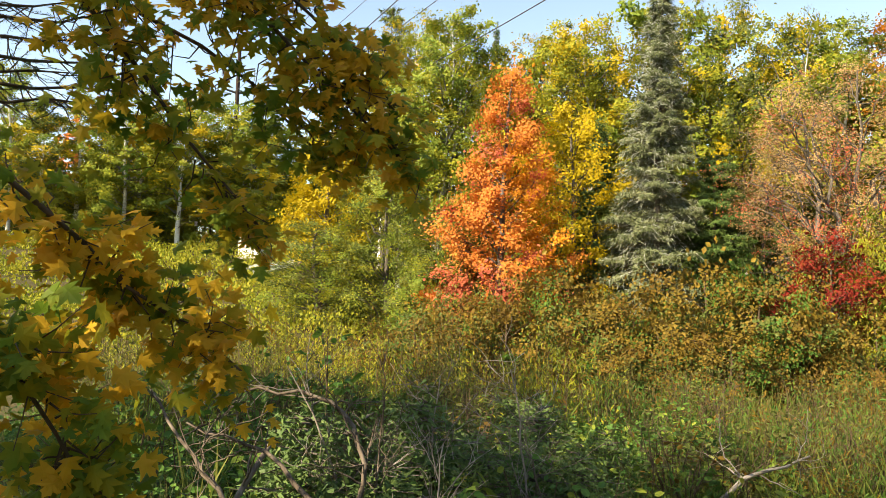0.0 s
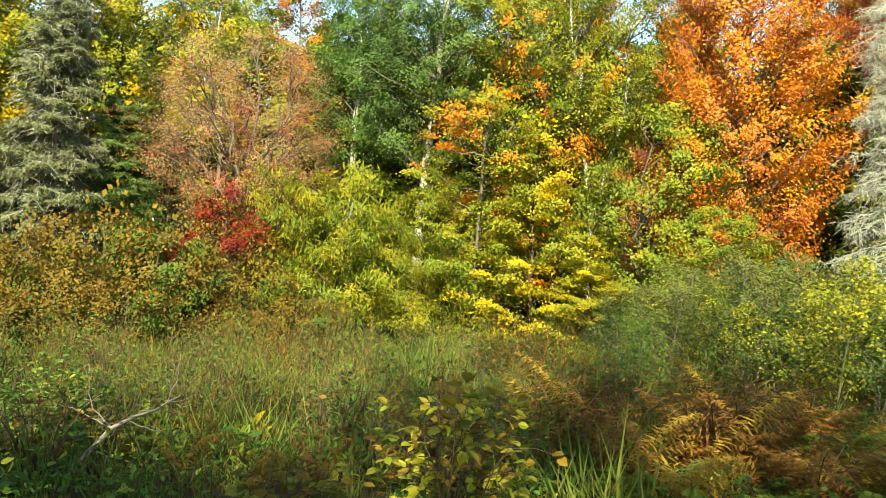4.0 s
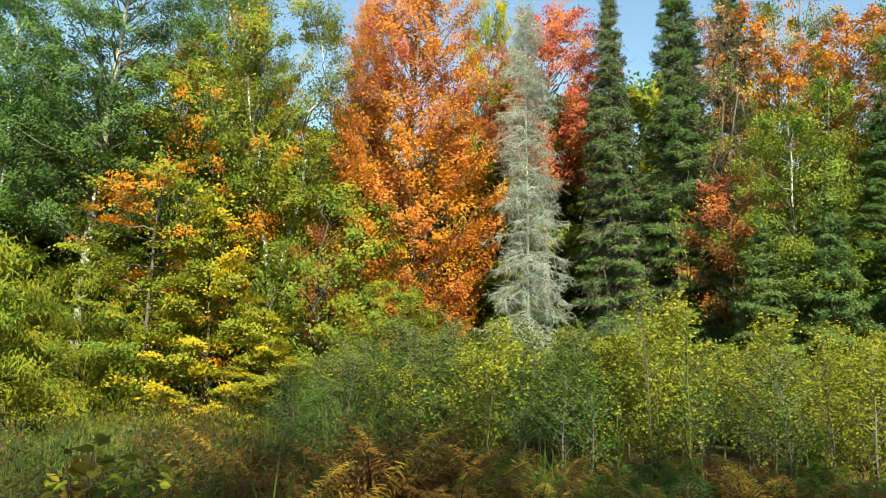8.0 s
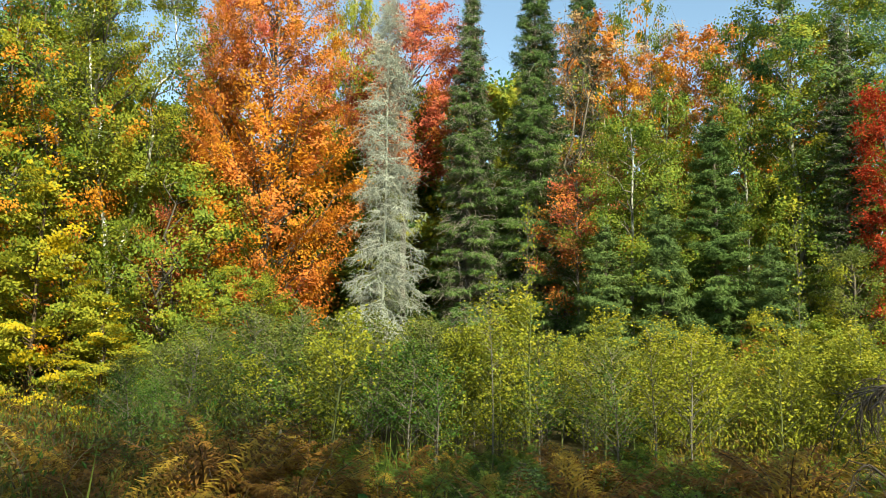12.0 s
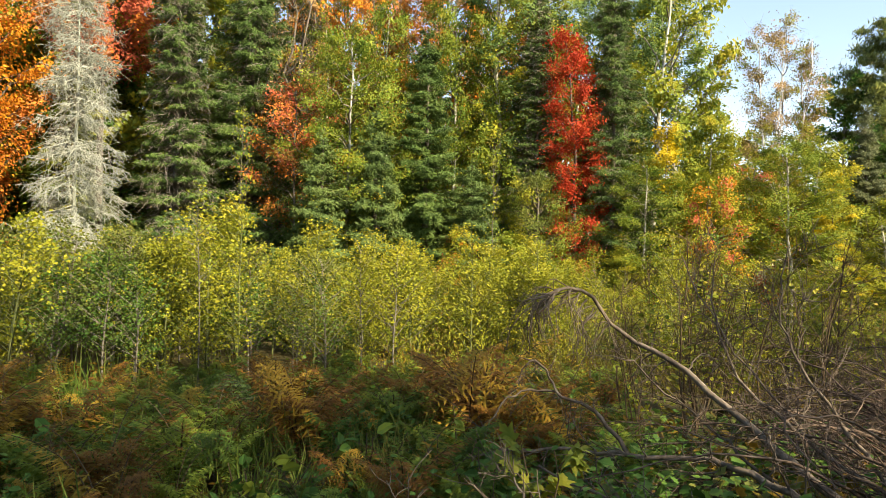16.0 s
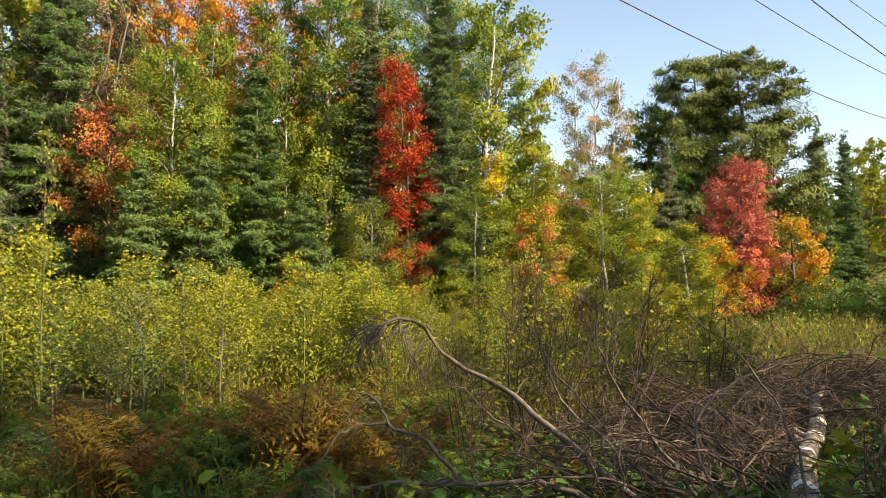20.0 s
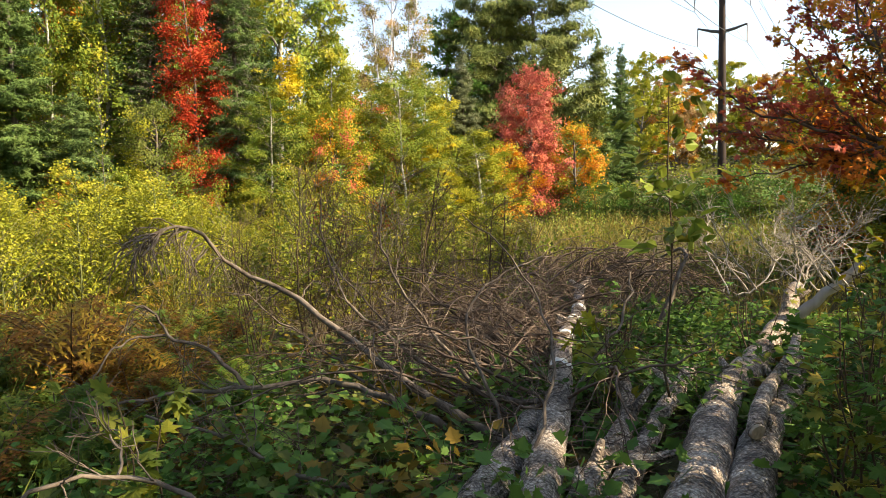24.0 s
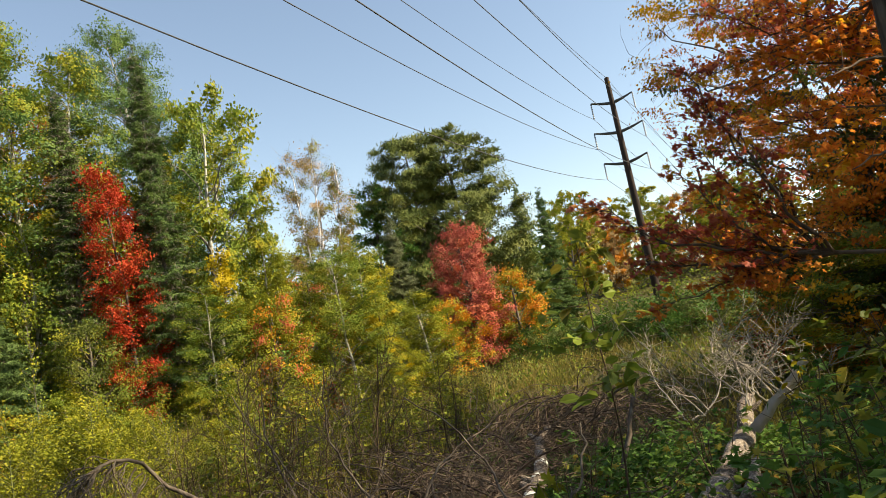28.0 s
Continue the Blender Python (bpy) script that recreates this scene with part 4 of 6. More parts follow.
for i in range(22):
    put_fern(rf.choice((0, 1, 4)), rf.uniform(52, 70), rf.uniform(5.6, 7.8), rf.uniform(.9, 1.3))
for i in range(14):
    put_fern(0, rf.uniform(58, 71), rf.uniform(8.2, 10.8), rf.uniform(.9, 1.25))
for i in range(40):
    put_fern(rf.choice((1, 1, 2, 3, 4, 4)), rf.uniform(70, 113), rf.uniform(4.4, 8.4), rf.uniform(.55, 1.0))
for i in range(14):
    put_fern(rf.choice((0, 2, 2, 3)), rf.uniform(22, 46), rf.uniform(5.8, 8.2), rf.uniform(.6, .95))


# ---------------------------------------------------------------- ground cover
def cover(name, label, seed, n, area, mats, height=(.2, .5), per=9, leaf=.07, shape=OVAL, reach=.14, stem_mat=None, upright=False):
    """Low leafy plants strewn over an area given by bearing and distance."""
    rng = np.random.default_rng(seed)
    b0, b1, d0, d1 = area
    bb, dd = rng.uniform(b0, b1, n), np.sqrt(rng.uniform(d0 ** 2, d1 ** 2, n))
    patch = np.array([noise.noise(Vector((x * .12, y * .5, seed))) for x, y in zip(bb, dd)])
    keep = rng.uniform(-.55, .35, n) < patch
    bb, dd = bb[keep], dd[keep]
    n = len(bb)
    x, y = dd * np.sin(np.radians(bb)), dd * np.cos(np.radians(bb))
    z = ground_z(x, y)
    h = rng.uniform(*height, n) * np.clip(.85 + 1.3 * np.array([noise.noise(Vector((p, q, seed + 9.5))) for p, q in zip(x * .8, y * .8)]), .35, 1.6)
    base = np.stack([x, y, z], 1)
    tip = base + np.stack([rng.normal(0, .08, n), rng.normal(0, .08, n), h], 1)
    s = Soup()
    u = rng.uniform(.25, 1, (n, per))
    pos = base[:, None] + (tip - base)[:, None] * u[..., None] + rng.normal(0, reach, (n, per, 3)) * np.array([1, 1, .25])
    out = (pos - (base[:, None] + (tip - base)[:, None] * u[..., None])).reshape(-1, 3)
    kind_at = np.array([noise.noise(Vector((p, q, seed * 1.7))) for p, q in zip(x * .55, y * .55)]) * 1.1 + .5 + rng.normal(0, .22, n)
    which = np.repeat(np.clip((kind_at * len(mats)).astype(int), 0, len(mats) - 1), per)
    if upright:
        leaves(s, rng, pos.reshape(-1, 3), leaf, shape, rng.normal(0, 1, (n * per, 3)) * np.array([1, 1, .3]), .3, unit(out) * .6 + np.array([0, 0, .8]), which, .4)
    else:
        leaves(s, rng, pos.reshape(-1, 3), leaf, shape, (0, 0, 1), .45, unit(out + np.array([0, 0, .02])), which, .4)
    w = np.array([.004, 0, 0])
    v = np.stack([base - w, base + w, tip], 1).reshape(-1, 3)
    s.add(v, np.arange(n * 3).reshape(-1, 3), len(mats))
    return tagged(new(name, s.mesh(name, [*mats, stem_mat or GREEN_STEM])), label, "undergrowth", kind="stuff")


def grass(name, label, seed, n, area, mat, height=(.25, .55), patchy=.5):
    rng = np.random.default_rng(seed)
    b0, b1, d0, d1 = area
    t = n // 14
    bb, dd = rng.uniform(b0, b1, t), np.sqrt(rng.uniform(d0 ** 2, d1 ** 2, t))
    tuft = np.stack([dd * np.sin(np.radians(bb)), dd * np.cos(np.radians(bb))], 1)
    xy = np.repeat(tuft, 14, 0) + rng.normal(0, .07, (t * 14, 2))
    p = np.concatenate([xy, ground_z(xy[:, 0], xy[:, 1])[:, None]], 1)
    up = np.array([0, 0, 1.0]) + rng.normal(0, .28, (len(p), 3)) * np.array([1, 1, 0])
    s = Soup()
    tall = rng.uniform(*height, t) * np.clip(.85 + 1.3 * np.array([noise.noise(Vector((p_, q_, seed + 3.5))) for p_, q_ in tuft * .8]), .35, 1.6)
    leaves(s, rng, p, np.repeat(tall, 14), (BLADE[0] * np.array([1, .022, 1]), BLADE[1]), rng.normal(0, 1, (len(p), 3)) * np.array([1, 1, .1]), .1, unit(up), 0, .35)
    return tagged(new(name, s.mesh(name, [mat])), label, "grass", kind="stuff")


grass("meadow_grass", "long green and straw-coloured meadow grass", 601, 40000, (-28, 62, 4.4, 16), GRASS, (.22, .55))
grass("meadow_grass", "sparse grass among the ferns", 602, 9000, (62, 106, 2.6, 11), GRASS, (.2, .4))
grass("field_grass", "sunlit rough grass of the open strip", 603, 36000, (126, 160, 11, 45), GRASS_GOLD, (.3, .6))
grass("meadow_grass", "tall yellowing grass before the wood", 604, 8000, (100, 130, 11, 20), GRASS_GOLD, (.3, .6))
cover("leafy_herbs", "low green bramble and herb leaves", 605, 4200, (45, 116, 3.4, 10.5), [HERB, GREEN, HERB, RUST], (.1, .4), 12, .05)
cover("leafy_herbs", "low green leaves among the fallen logs", 606, 1500, (126, 172, 2.6, 9), [HERB, GREEN, HERB, RUST], (.05, .24), 9, .085, MAPLE)
cover("leafy_herbs", "green herbs between the trunks and the open strip", 616, 2600, (131, 163, 5.2, 11.5), [HERB, OLIVE, GREEN, HERB], (.12, .42), 11, .07)
cover("leafy_herbs", "low green and withered leaves under the brush", 615, 1600, (100, 130, 2.6, 9), [HERB, OLIVE, BRONZE, HERB], (.06, .32), 9, .08, MAPLE)
cover("leafy_herbs", "dark green bramble leaves below the bough", 607, 5600, (-30, 24, 3.6, 11), [HERB, GREEN, HERB, LIME], (.15, .6), 11, .06)
cover("dry_weeds", "tall drying goldenrod and weeds", 608, 7000, (12, 66, 5.4, 16.5), [RUST, WEED, OLIVE, HERB, GREEN, WEED], (.35, 1.0), 17, .06, NARROW, .05, STEM, upright=True)
cover("dry_weeds", "tall drying goldenrod and weeds", 609, 5200, (-26, 14, 9, 19), [WEED, OLIVE, YELLOW_GREEN, RUST, BUSH], (.5, 1.3), 17, .07, NARROW, .06, STEM, upright=True)
cover("slope_weeds", "sunlit yellow-green weeds on the slope", 610, 6800, (-34, 2, 17, 40), [BUSH, YELLOW_GREEN, BUSH, THICKET], (.3, .75), 12, .10, KITE, .12, STEM, upright=True)
cover("yellow_weeds", "yellow-green weeds before the spruces", 611, 4600, (96, 136, 9.5, 24), [THICKET, BRONZE, YELLOW_GREEN, WEED], (.5, 1.2), 18, .06, NARROW, .09, STEM, upright=True)
cover("fringe_weeds", "weeds and seedlings at the foot of the trees", 612, 5200, (0, 128, 15.5, 20), [YELLOW_GREEN, OLIVE, GREEN_GOLD, WEED], (.4, 1.0), 16, .075, NARROW, .1, STEM, upright=True)
cover("forest_litter", "leafy floor of the wood", 613, 3600, (-5, 135, 19, 30), [GREEN, OLIVE, RUST], (.2, .8), 9, .13, KITE, .25)
cover("field_weeds", "pale green weeds in the open strip", 614, 2600, (128, 158, 12, 42), [LIME, OLIVE, WEED], (.3, .8), 10, .09, KITE, .12, upright=True)


# ---------------------------------------------------------------- fallen logs and brush
def log_mat():
    m, n, l, p = nodes_of("grey_log_bark")
    co = n.new("ShaderNodeTexCoord")
    a, b = noise_node(n, l, 38, 6, co.outputs["Object"]), noise_node(n, l, 5, 4, co.outputs["Object"])
    cr = n.new("ShaderNodeTexVoronoi")
    cr.feature = "DISTANCE_TO_EDGE"
    cr.inputs["Scale"].default_value = 40
    l.new(co.outputs["Object"], cr.inputs["Vector"])
    r = ramp_node(n, [(.08, .062, .046), (.27, .22, .17), (.52, .45, .365), (.74, .68, .58)])
    mx = n.new("ShaderNodeMath")
    mx.operation = "MULTIPLY_ADD"
    mx.inputs[1].default_value = 1.5
    l.new(b.outputs[0], mx.inputs[0])
    hf = n.new("ShaderNodeMath")
    hf.operation = "MULTIPLY_ADD"
    hf.inputs[1].default_value, hf.inputs[2].default_value = 1.6, -1.2
    l.new(a.outputs[0], hf.inputs[0])
    l.new(hf.outputs[0], mx.inputs[2])
    l.new(mx.outputs[0], r.inputs[0])
    crack = ramp_node(n, [(.42, .39, .36), (1, 1, 1), (1, 1, 1), (1, 1, 1), (1, 1, 1), (1, 1, 1)])
    l.new(cr.outputs["Distance"], crack.inputs[0])
    dark = n.new("ShaderNodeMix")
    dark.data_type, dark.blend_type = "RGBA", "MULTIPLY"
    dark.inputs[0].default_value = 1
    l.new(r.outputs[0], dark.inputs[6])
    l.new(crack.outputs[0], dark.inputs[7])
    l.new(dark.outputs[2], p.inputs["Base Color"])
    p.inputs["Roughness"].default_value = .9
    sm = n.new("ShaderNodeMath")
    sm.operation = "MULTIPLY_ADD"
    sm.inputs[1].default_value = .8
    l.new(a.outputs[0], sm.inputs[0])
    l.new(cr.outputs["Distance"], sm.inputs[2])
    bp = n.new("ShaderNodeBump")
    bp.inputs["Strength"].default_value, bp.inputs["Distance"].default_value = 1.0, .022
    l.new(sm.outputs[0], bp.inputs["Height"])
    l.new(bp.outputs[0], p.inputs["Normal"])
    return m


LOG = log_mat()
HEARTWOOD = bark_mat("weathered_cut_wood", [(.16, .12, .08), (.30, .24, .17), (.42, .35, .26), (.50, .44, .35)], scale=24)
PALE_PATCH = bark_mat("pale_peeled_patch", [(.35, .37, .33), (.50, .52, .47), (.62, .63, .58), (.68, .68, .64)], scale=12)


def fallen_log(label, pts, r0, r1, seed, patches=(), knots=3):
    """A lying trunk with swellings, knots, a cut end and peeled patches."""
    rng = np.random.default_rng(seed)
    thing = tagged(new("fallen_log"), label, "log", "felled trunks")
    pts = np.array(pts, float)
    seg = np.concatenate(([0], np.cumsum(np.linalg.norm(np.diff(pts, axis=0), axis=1))))
    n = 130
    q = np.linspace(0, seg[-1], n)
    line = np.stack([np.interp(q, seg, pts[:, i]) for i in range(3)], 1)
    for _ in range(10):
        line[1:-1] = (line[:-2] + line[1:-1] + line[2:]) / 3
    line[1:-1] += np.stack([.022 * np.sin(q * 2.3 + seed), .022 * np.cos(q * 1.9 + seed * 2), .014 * np.sin(q * 2.9)], 1)[1:-1]
    rad = np.linspace(r0, r1, n) * (1 + .05 * np.sin(q * 3.1 + seed) + .035 * np.sin(q * 9.7 + seed * 3))
    s = Soup()
    tube(s, line, rad, 26)
    v = s.v[0].reshape(n, 26, 3)
    out = v - line[:, None]
    rough_ = np.array([[noise.noise(Vector(p) * 9) * .05 + noise.noise(Vector(p) * 26) * .055 + noise.noise(Vector(p) * 60) * .045 for p in ring] for ring in v.tolist()])
    s.v[0] = (line[:, None] + out * (1 + rough_[..., None])).reshape(-1, 3).astype(np.float32)
    body = part("bark", s, LOG, thing)
    ends = Soup()
    tube(ends, np.array([line[0] - unit(line[1] - line[0]) * .003, line[0] - unit(line[1] - line[0]) * .02]), (r0 * .93, r0 * .86), 14)
    part("cut_end", ends, HEARTWOOD, thing, "weathered sawn end of the log")
    for k in range(knots):
        i = int(rng.integers(14, n - 14))
        a = rng.uniform(.3, 2.8)
        t = unit(line[i + 1] - line[i])
        sd = unit(np.cross(t, np.array([0, 0, 1.0])))
        o = sd * math.cos(a) + np.array([0, 0, 1.0]) * math.sin(a)
        kn = Soup()
        tube(kn, np.array([line[i] + o * rad[i] * .8, line[i] + o * (rad[i] + .03), line[i] + o * (rad[i] + rng.uniform(.05, .2)) + t * .06]), (.045, .032, .02), 7)
        part("knot", kn, LOG, thing)
    for f in patches:
        i = int(f * (n - 2))
        t = unit(line[i + 1] - line[i])
        sd = unit(np.cross(t, np.array([0, 0, 1.0])))
        pa = Soup()
        arc = np.linspace(.25, 2.5, 8)
        rows_ = [line[i] + t * k + (sd * np.cos(arc)[:, None] + np.array([0, 0, 1.0]) * np.sin(arc)[:, None]) * (rad[i] * 1.05 + .004) + t * rng.normal(0, .025, (8, 1)) for k in (0, .05, .09)]
        v = np.concatenate(rows_)
        fc = [[r * 8 + c, r * 8 + c + 1, (r + 1) * 8 + c + 1, (r + 1) * 8 + c] for r in range(2) for c in range(7)]
        pa.add(v, fc, 0, True)
        part("peeled_patch", pa, PALE_PATCH, thing, "pale peeled patch of bark")
    return thing


fallen_log("slim grey fallen trunk with pale peeled patches", [(2.55, -2.6, .12), (4.48, -5.06, .34), (6.0, -7.1, .42), (6.9, -8.3, .36)], .105, .04, 1, (.42, .52, .60, .3))
fallen_log("thick grey fallen trunk under the branches", [(2.75, -2.4, .10), (3.35, -3.35, .10), (4.3, -4.6, .0)], .12, .09, 2)
fallen_log("short pale fallen trunk with a stub", [(2.42, -2.7, .05), (2.74, -3.25, .09), (2.98, -3.85, .2), (3.1, -4.05, .24), (3.3, -4.25, .36)], .095, .04, 3)
fallen_log("slim fallen trunk behind the pale one", [(2.3, -2.8, .04), (2.66, -3.5, .09), (3.02, -4.25, .17), (3.25, -5.0, .24)], .075, .05, 7)
fallen_log("thick rough grey fallen trunk", [(2.0, -2.9, .16), (2.94, -5.0, .17), (3.85, -7.74, .15), (4.9, -10.3, .2)], .13, .095, 4)
fallen_log("rough brown fallen trunk beside the thick one", [(1.85, -3.1, .13), (2.66, -5.2, .13), (3.2, -6.6, .10)], .112, .09, 5)
fallen_log("thin fallen trunk resting on the thick ones", [(2.2, -3.95, .30), (2.84, -5.6, .30), (3.2, -6.6, .28)], .05, .035, 6, knots=1)


def bough(soup, rng, pts, r0, r1, twigs=8, length=.5, level=2, droop=0.0, mat=0, sides=6, fine=None):
    """A bare branch along pts with side twigs that carry twigs of their own; fine: where the twigs go, if not with the branch."""
    pts = np.array(pts, float)
    seg = np.concatenate(([0], np.cumsum(np.linalg.norm(np.diff(pts, axis=0), axis=1))))
    n = max(4, len(pts) * 3) if sides > 3 else 5
    q = np.linspace(0, seg[-1], n)
    line = np.stack([np.interp(q, seg, pts[:, i]) for i in range(3)], 1)
    for _ in range(2):
        line[1:-1] = (line[:-2] + 2 * line[1:-1] + line[2:]) / 4
    line[1:-1] += rng.normal(0, .012 * min(1, seg[-1]), (n - 2, 3))
    tube(soup, line, np.linspace(r0, r1, n), sides, mat)
    if level <= 0:
        return
    for k in range(twigs):
        i = int(rng.integers(n // 4, n - 1))
        t = unit(line[i + 1] - line[i])
        d = unit(t * rng.uniform(.3, 1) + rng.normal(0, .7, 3) + np.array([0, 0, .25 - droop]))
        ln = length * rng.uniform(.4, 1.3)
        a = line[i]
        m = a + d * ln * .5 + rng.normal(0, .06 * ln, 3)
        e = a + d * ln + rng.normal(0, .1 * ln, 3) + np.array([0, 0, -droop * ln])
        rr = max(.0025, (r0 + (r1 - r0) * i / n) * .42)
        bough(fine or soup, rng, [a, m, e], rr, .002, max(2, twigs // 2), length * .5, level - 1, droop, mat, 4 if level > 1 else 3)


def lay_branch(name, label, at, wood, fine, mat):
    thing = tagged(new(name), label, "branch", "brush pile branches")
    thing.location = at
    for soup in (wood, fine):
        soup.v = [v - np.array(at, dtype=np.float32) for v in soup.v]
    part("limb", wood, mat, thing)
    if fine.n:
        tagged(part("branching", fine, mat, thing), kind="stuff")
    return thing


def fallen_branch(label, pts, r0, r1, seed, twigs=8, length=.5, level=2, droop=.0, mat=None, name="fallen_branch"):
    wood, fine = Soup(), Soup()
    bough(wood, np.random.default_rng(seed), pts, r0, r1, twigs, length, level, droop, fine=fine)
    return lay_branch(name, label, pts[0], wood, fine, mat or BRUSH_BARK)


fallen_branch("long dead branch arching to a drooping crook", [(3.54, -3.37, .03), (4.19, -3.23, .24), (4.91, -3.05, .60), (5.5, -2.82, .93), (5.86, -2.51, 1.12), (5.80, -2.38, 1.40), (5.76, -2.2, 1.46), (5.62, -1.99, 1.42), (5.57, -1.83, 1.23)], .034, .010, 31, 13, .36, 2, .5)
crook = Soup()
rc = np.random.default_rng(46)
for k in range(34):
    u = rc.uniform(0, 1)
    o = np.array([5.86, -2.45, 1.2]) * (1 - u) + np.array([5.58, -1.86, 1.32]) * u + np.array([0, 0, .16 * math.sin(3.14 * u)])
    e = o + np.array([rc.normal(0, .10), rc.uniform(.0, .28), -rc.uniform(.12, .42)])
    bough(crook, rc, [o, (o + e) / 2 + np.array([0, .08, .05]), e], .006, .0025, 5, .14, 1, .2, 0, 4)
tagged(new("hanging_twigs", crook.mesh("hanging_twigs", [BRUSH_BARK])), "fine dead twigs hanging from the crooked branch", "twigs", kind="stuff")
fallen_branch("dead branch bowed low over the leaves", [(3.57, -3.35, .01), (3.99, -3.02, .20), (4.30, -2.84, .33), (4.48, -2.74, .38), (4.80, -2.48, .35), (5.02, -2.26, .31), (5.18, -1.86, .33), (5.23, -1.53, .32), (5.26, -1.24, .26)], .029, .008, 32, 14, .4, 2, .1)
fallen_branch("crooked dead branch curling at its tip", [(4.98, -2.30, .31), (5.24, -2.12, .60), (5.48, -1.91, .69), (5.53, -1.90, .82), (5.61, -1.84, .90), (5.64, -1.74, .82), (5.65, -1.71, .70)], .017, .005, 33, 12, .3, 2, .3)
fallen_branch("thin dead branch bending to the ground", [(5.47, -1.94, .67), (5.53, -1.74, .68), (5.54, -1.56, .59), (5.51, -1.45, .43), (5.46, -1.38, .2)], .010, .004, 48, 9, .25, 1, .2)
fallen_branch("long grey branch rising out of the brush", [(3.53, -3.82, .16), (4.03, -3.60, .21), (4.54, -3.45, .38), (4.82, -3.40, .53), (5.13, -3.30, .71), (5.38, -3.27, .92), (5.51, -3.26, 1.19), (5.57, -3.25, 1.42), (5.60, -3.31, 1.69)], .022, .005, 34, 16, .45, 2)
fallen_branch("upright dead branch above the brush", [(3.80, -3.70, .05), (4.20, -3.70, .23), (4.63, -3.66, .55), (4.90, -3.63, .77), (5.14, -3.64, 1.04), (5.28, -3.62, 1.41), (5.31, -3.75, 1.78)], .018, .005, 35, 16, .5, 2)
fallen_branch("thin dead branch curving over the leaves", [(4.50, -3.16, .18), (4.85, -3.00, .36), (5.14, -2.90, .55), (5.45, -2.74, .68), (5.59, -2.69, .87), (5.69, -2.47, .90)], .012, .004, 36, 12, .4, 2)
fallen_branch("dead branch hanging into the brush", [(5.98, -3.24, 1.70), (5.70, -3.34, 1.17), (5.12, -3.50, .64), (4.62, -3.67, .25)], .005, .012, 37, 14, .5, 2)
fallen_branch("low dead branch lying across the herbs", [(3.29, -2.92, .02), (3.50, -2.23, .07), (3.60, -2.06, .11), (3.80, -1.91, .18), (4.00, -1.84, .29), (4.29, -1.65, .35), (4.46, -1.47, .42)], .021, .007, 49, 9, .35, 2)
fallen_branch("crooked grey branch low before the brush", [(3.05, -1.65, .06), (3.35, -1.33, .34), (3.52, -1.16, .42), (3.55, -1.03, .46), (3.50, -.84, .50), (3.44, -.64, .50), (3.35, -.25, .15)], .014, .007, 50, 9, .35, 2)
fallen_branch("thin grey side branch over the herbs", [(3.54, -1.07, .45), (3.63, -1.13, .51), (3.74, -1.09, .58), (3.85, -1.10, .68)], .008, .003, 51, 8, .3, 2)
fallen_branch("dark thin branch arching by the trunks", [(2.83, -2.83, .09), (3.00, -3.22, .48), (3.27, -3.51, .83), (3.58, -3.63, 1.07), (3.86, -3.63, 1.28), (4.09, -3.53, 1.47)], .012, .004, 38, 7, .35, 2)
fallen_branch("dark thin branch curving over the trunk", [(3.5, -3.35, .1), (3.73, -3.33, .46), (3.94, -3.40, .72), (4.03, -3.59, .96), (4.00, -3.92, 1.07), (3.93, -4.27, 1.13)], .013, .005, 47, 8, .35, 2)
fallen_branch("curved dark stub beside the slim trunk", [(3.35, -3.75, .2), (3.38, -3.96, .41), (3.46, -4.40, .60), (3.55, -4.71, .85), (3.62, -4.79, .99)], .016, .007, 52, 5, .3, 2)
fallen_branch("curved dark branch over the brush heap", [(4.6, -6.6, .2), (4.5, -6.9, .8), (4.7, -7.3, 1.0), (5.3, -7.7, .8)], .03, .012, 39, 3, .3)
rng_b = np.random.default_rng(77)
heap = Soup()
for k in range(125):
    f = rng_b.uniform(.15, 1)
    o = np.array([3.1, -2.85, .1]) + f * np.array([3.6, -4.6, .05]) + rng_b.normal(0, .3, 3) * np.array([1, 1, .2])
    ln = rng_b.uniform(.8, 2.6)
    a = max(-.15, rng_b.normal(.6, .65))
    d = np.array([math.cos(a), math.sin(a), rng_b.uniform(.1, .62)])
    turn = rng_b.normal(0, 1.1)
    pts, p = [o], o
    for q in range(4):
        a += turn * .5 + rng_b.normal(0, .3)
        p = p + np.array([math.cos(a), math.sin(a), d[2] * (1.2 - .55 * q)]) * ln / 4
        pts.append(p)
    one, fine = Soup(), Soup()
    bough(one, rng_b, pts, rng_b.choice([.006, .009, .012, .018]), .003, 7, .45, 2, .10, 0, 4, fine)
    lay_branch("fallen_branch", "dead grey branch tangled in the brush heap", o.tolist(), one, fine, HEAP_BARK)
for k in range(170):
    a = rng_b.uniform(0, 6.28)
    o = np.array([6.6, -8.0, .2]) + rng_b.normal(0, .6, 3) * np.array([1, 1, .25])
    d = np.array([math.cos(a) * .8 - .35, math.sin(a) * .8 - .4, 0])
    ln = rng_b.uniform(.6, 1.6)
    bough(heap, rng_b, [o, o + d * ln * .3 + np.array([0, 0, .4]), o + d * ln * .7 + np.array([0, 0, .42]), o + d * ln + np.array([0, 0, .1])], rng_b.uniform(.006, .013), .003, 5, .35, 1, .25, 0, 4)
tagged(new("brushwood", heap.mesh("brushwood", [HEAP_BARK])), "tangled heap of dead grey brushwood and twigs", "brush pile", kind="stuff")
litter = Soup()
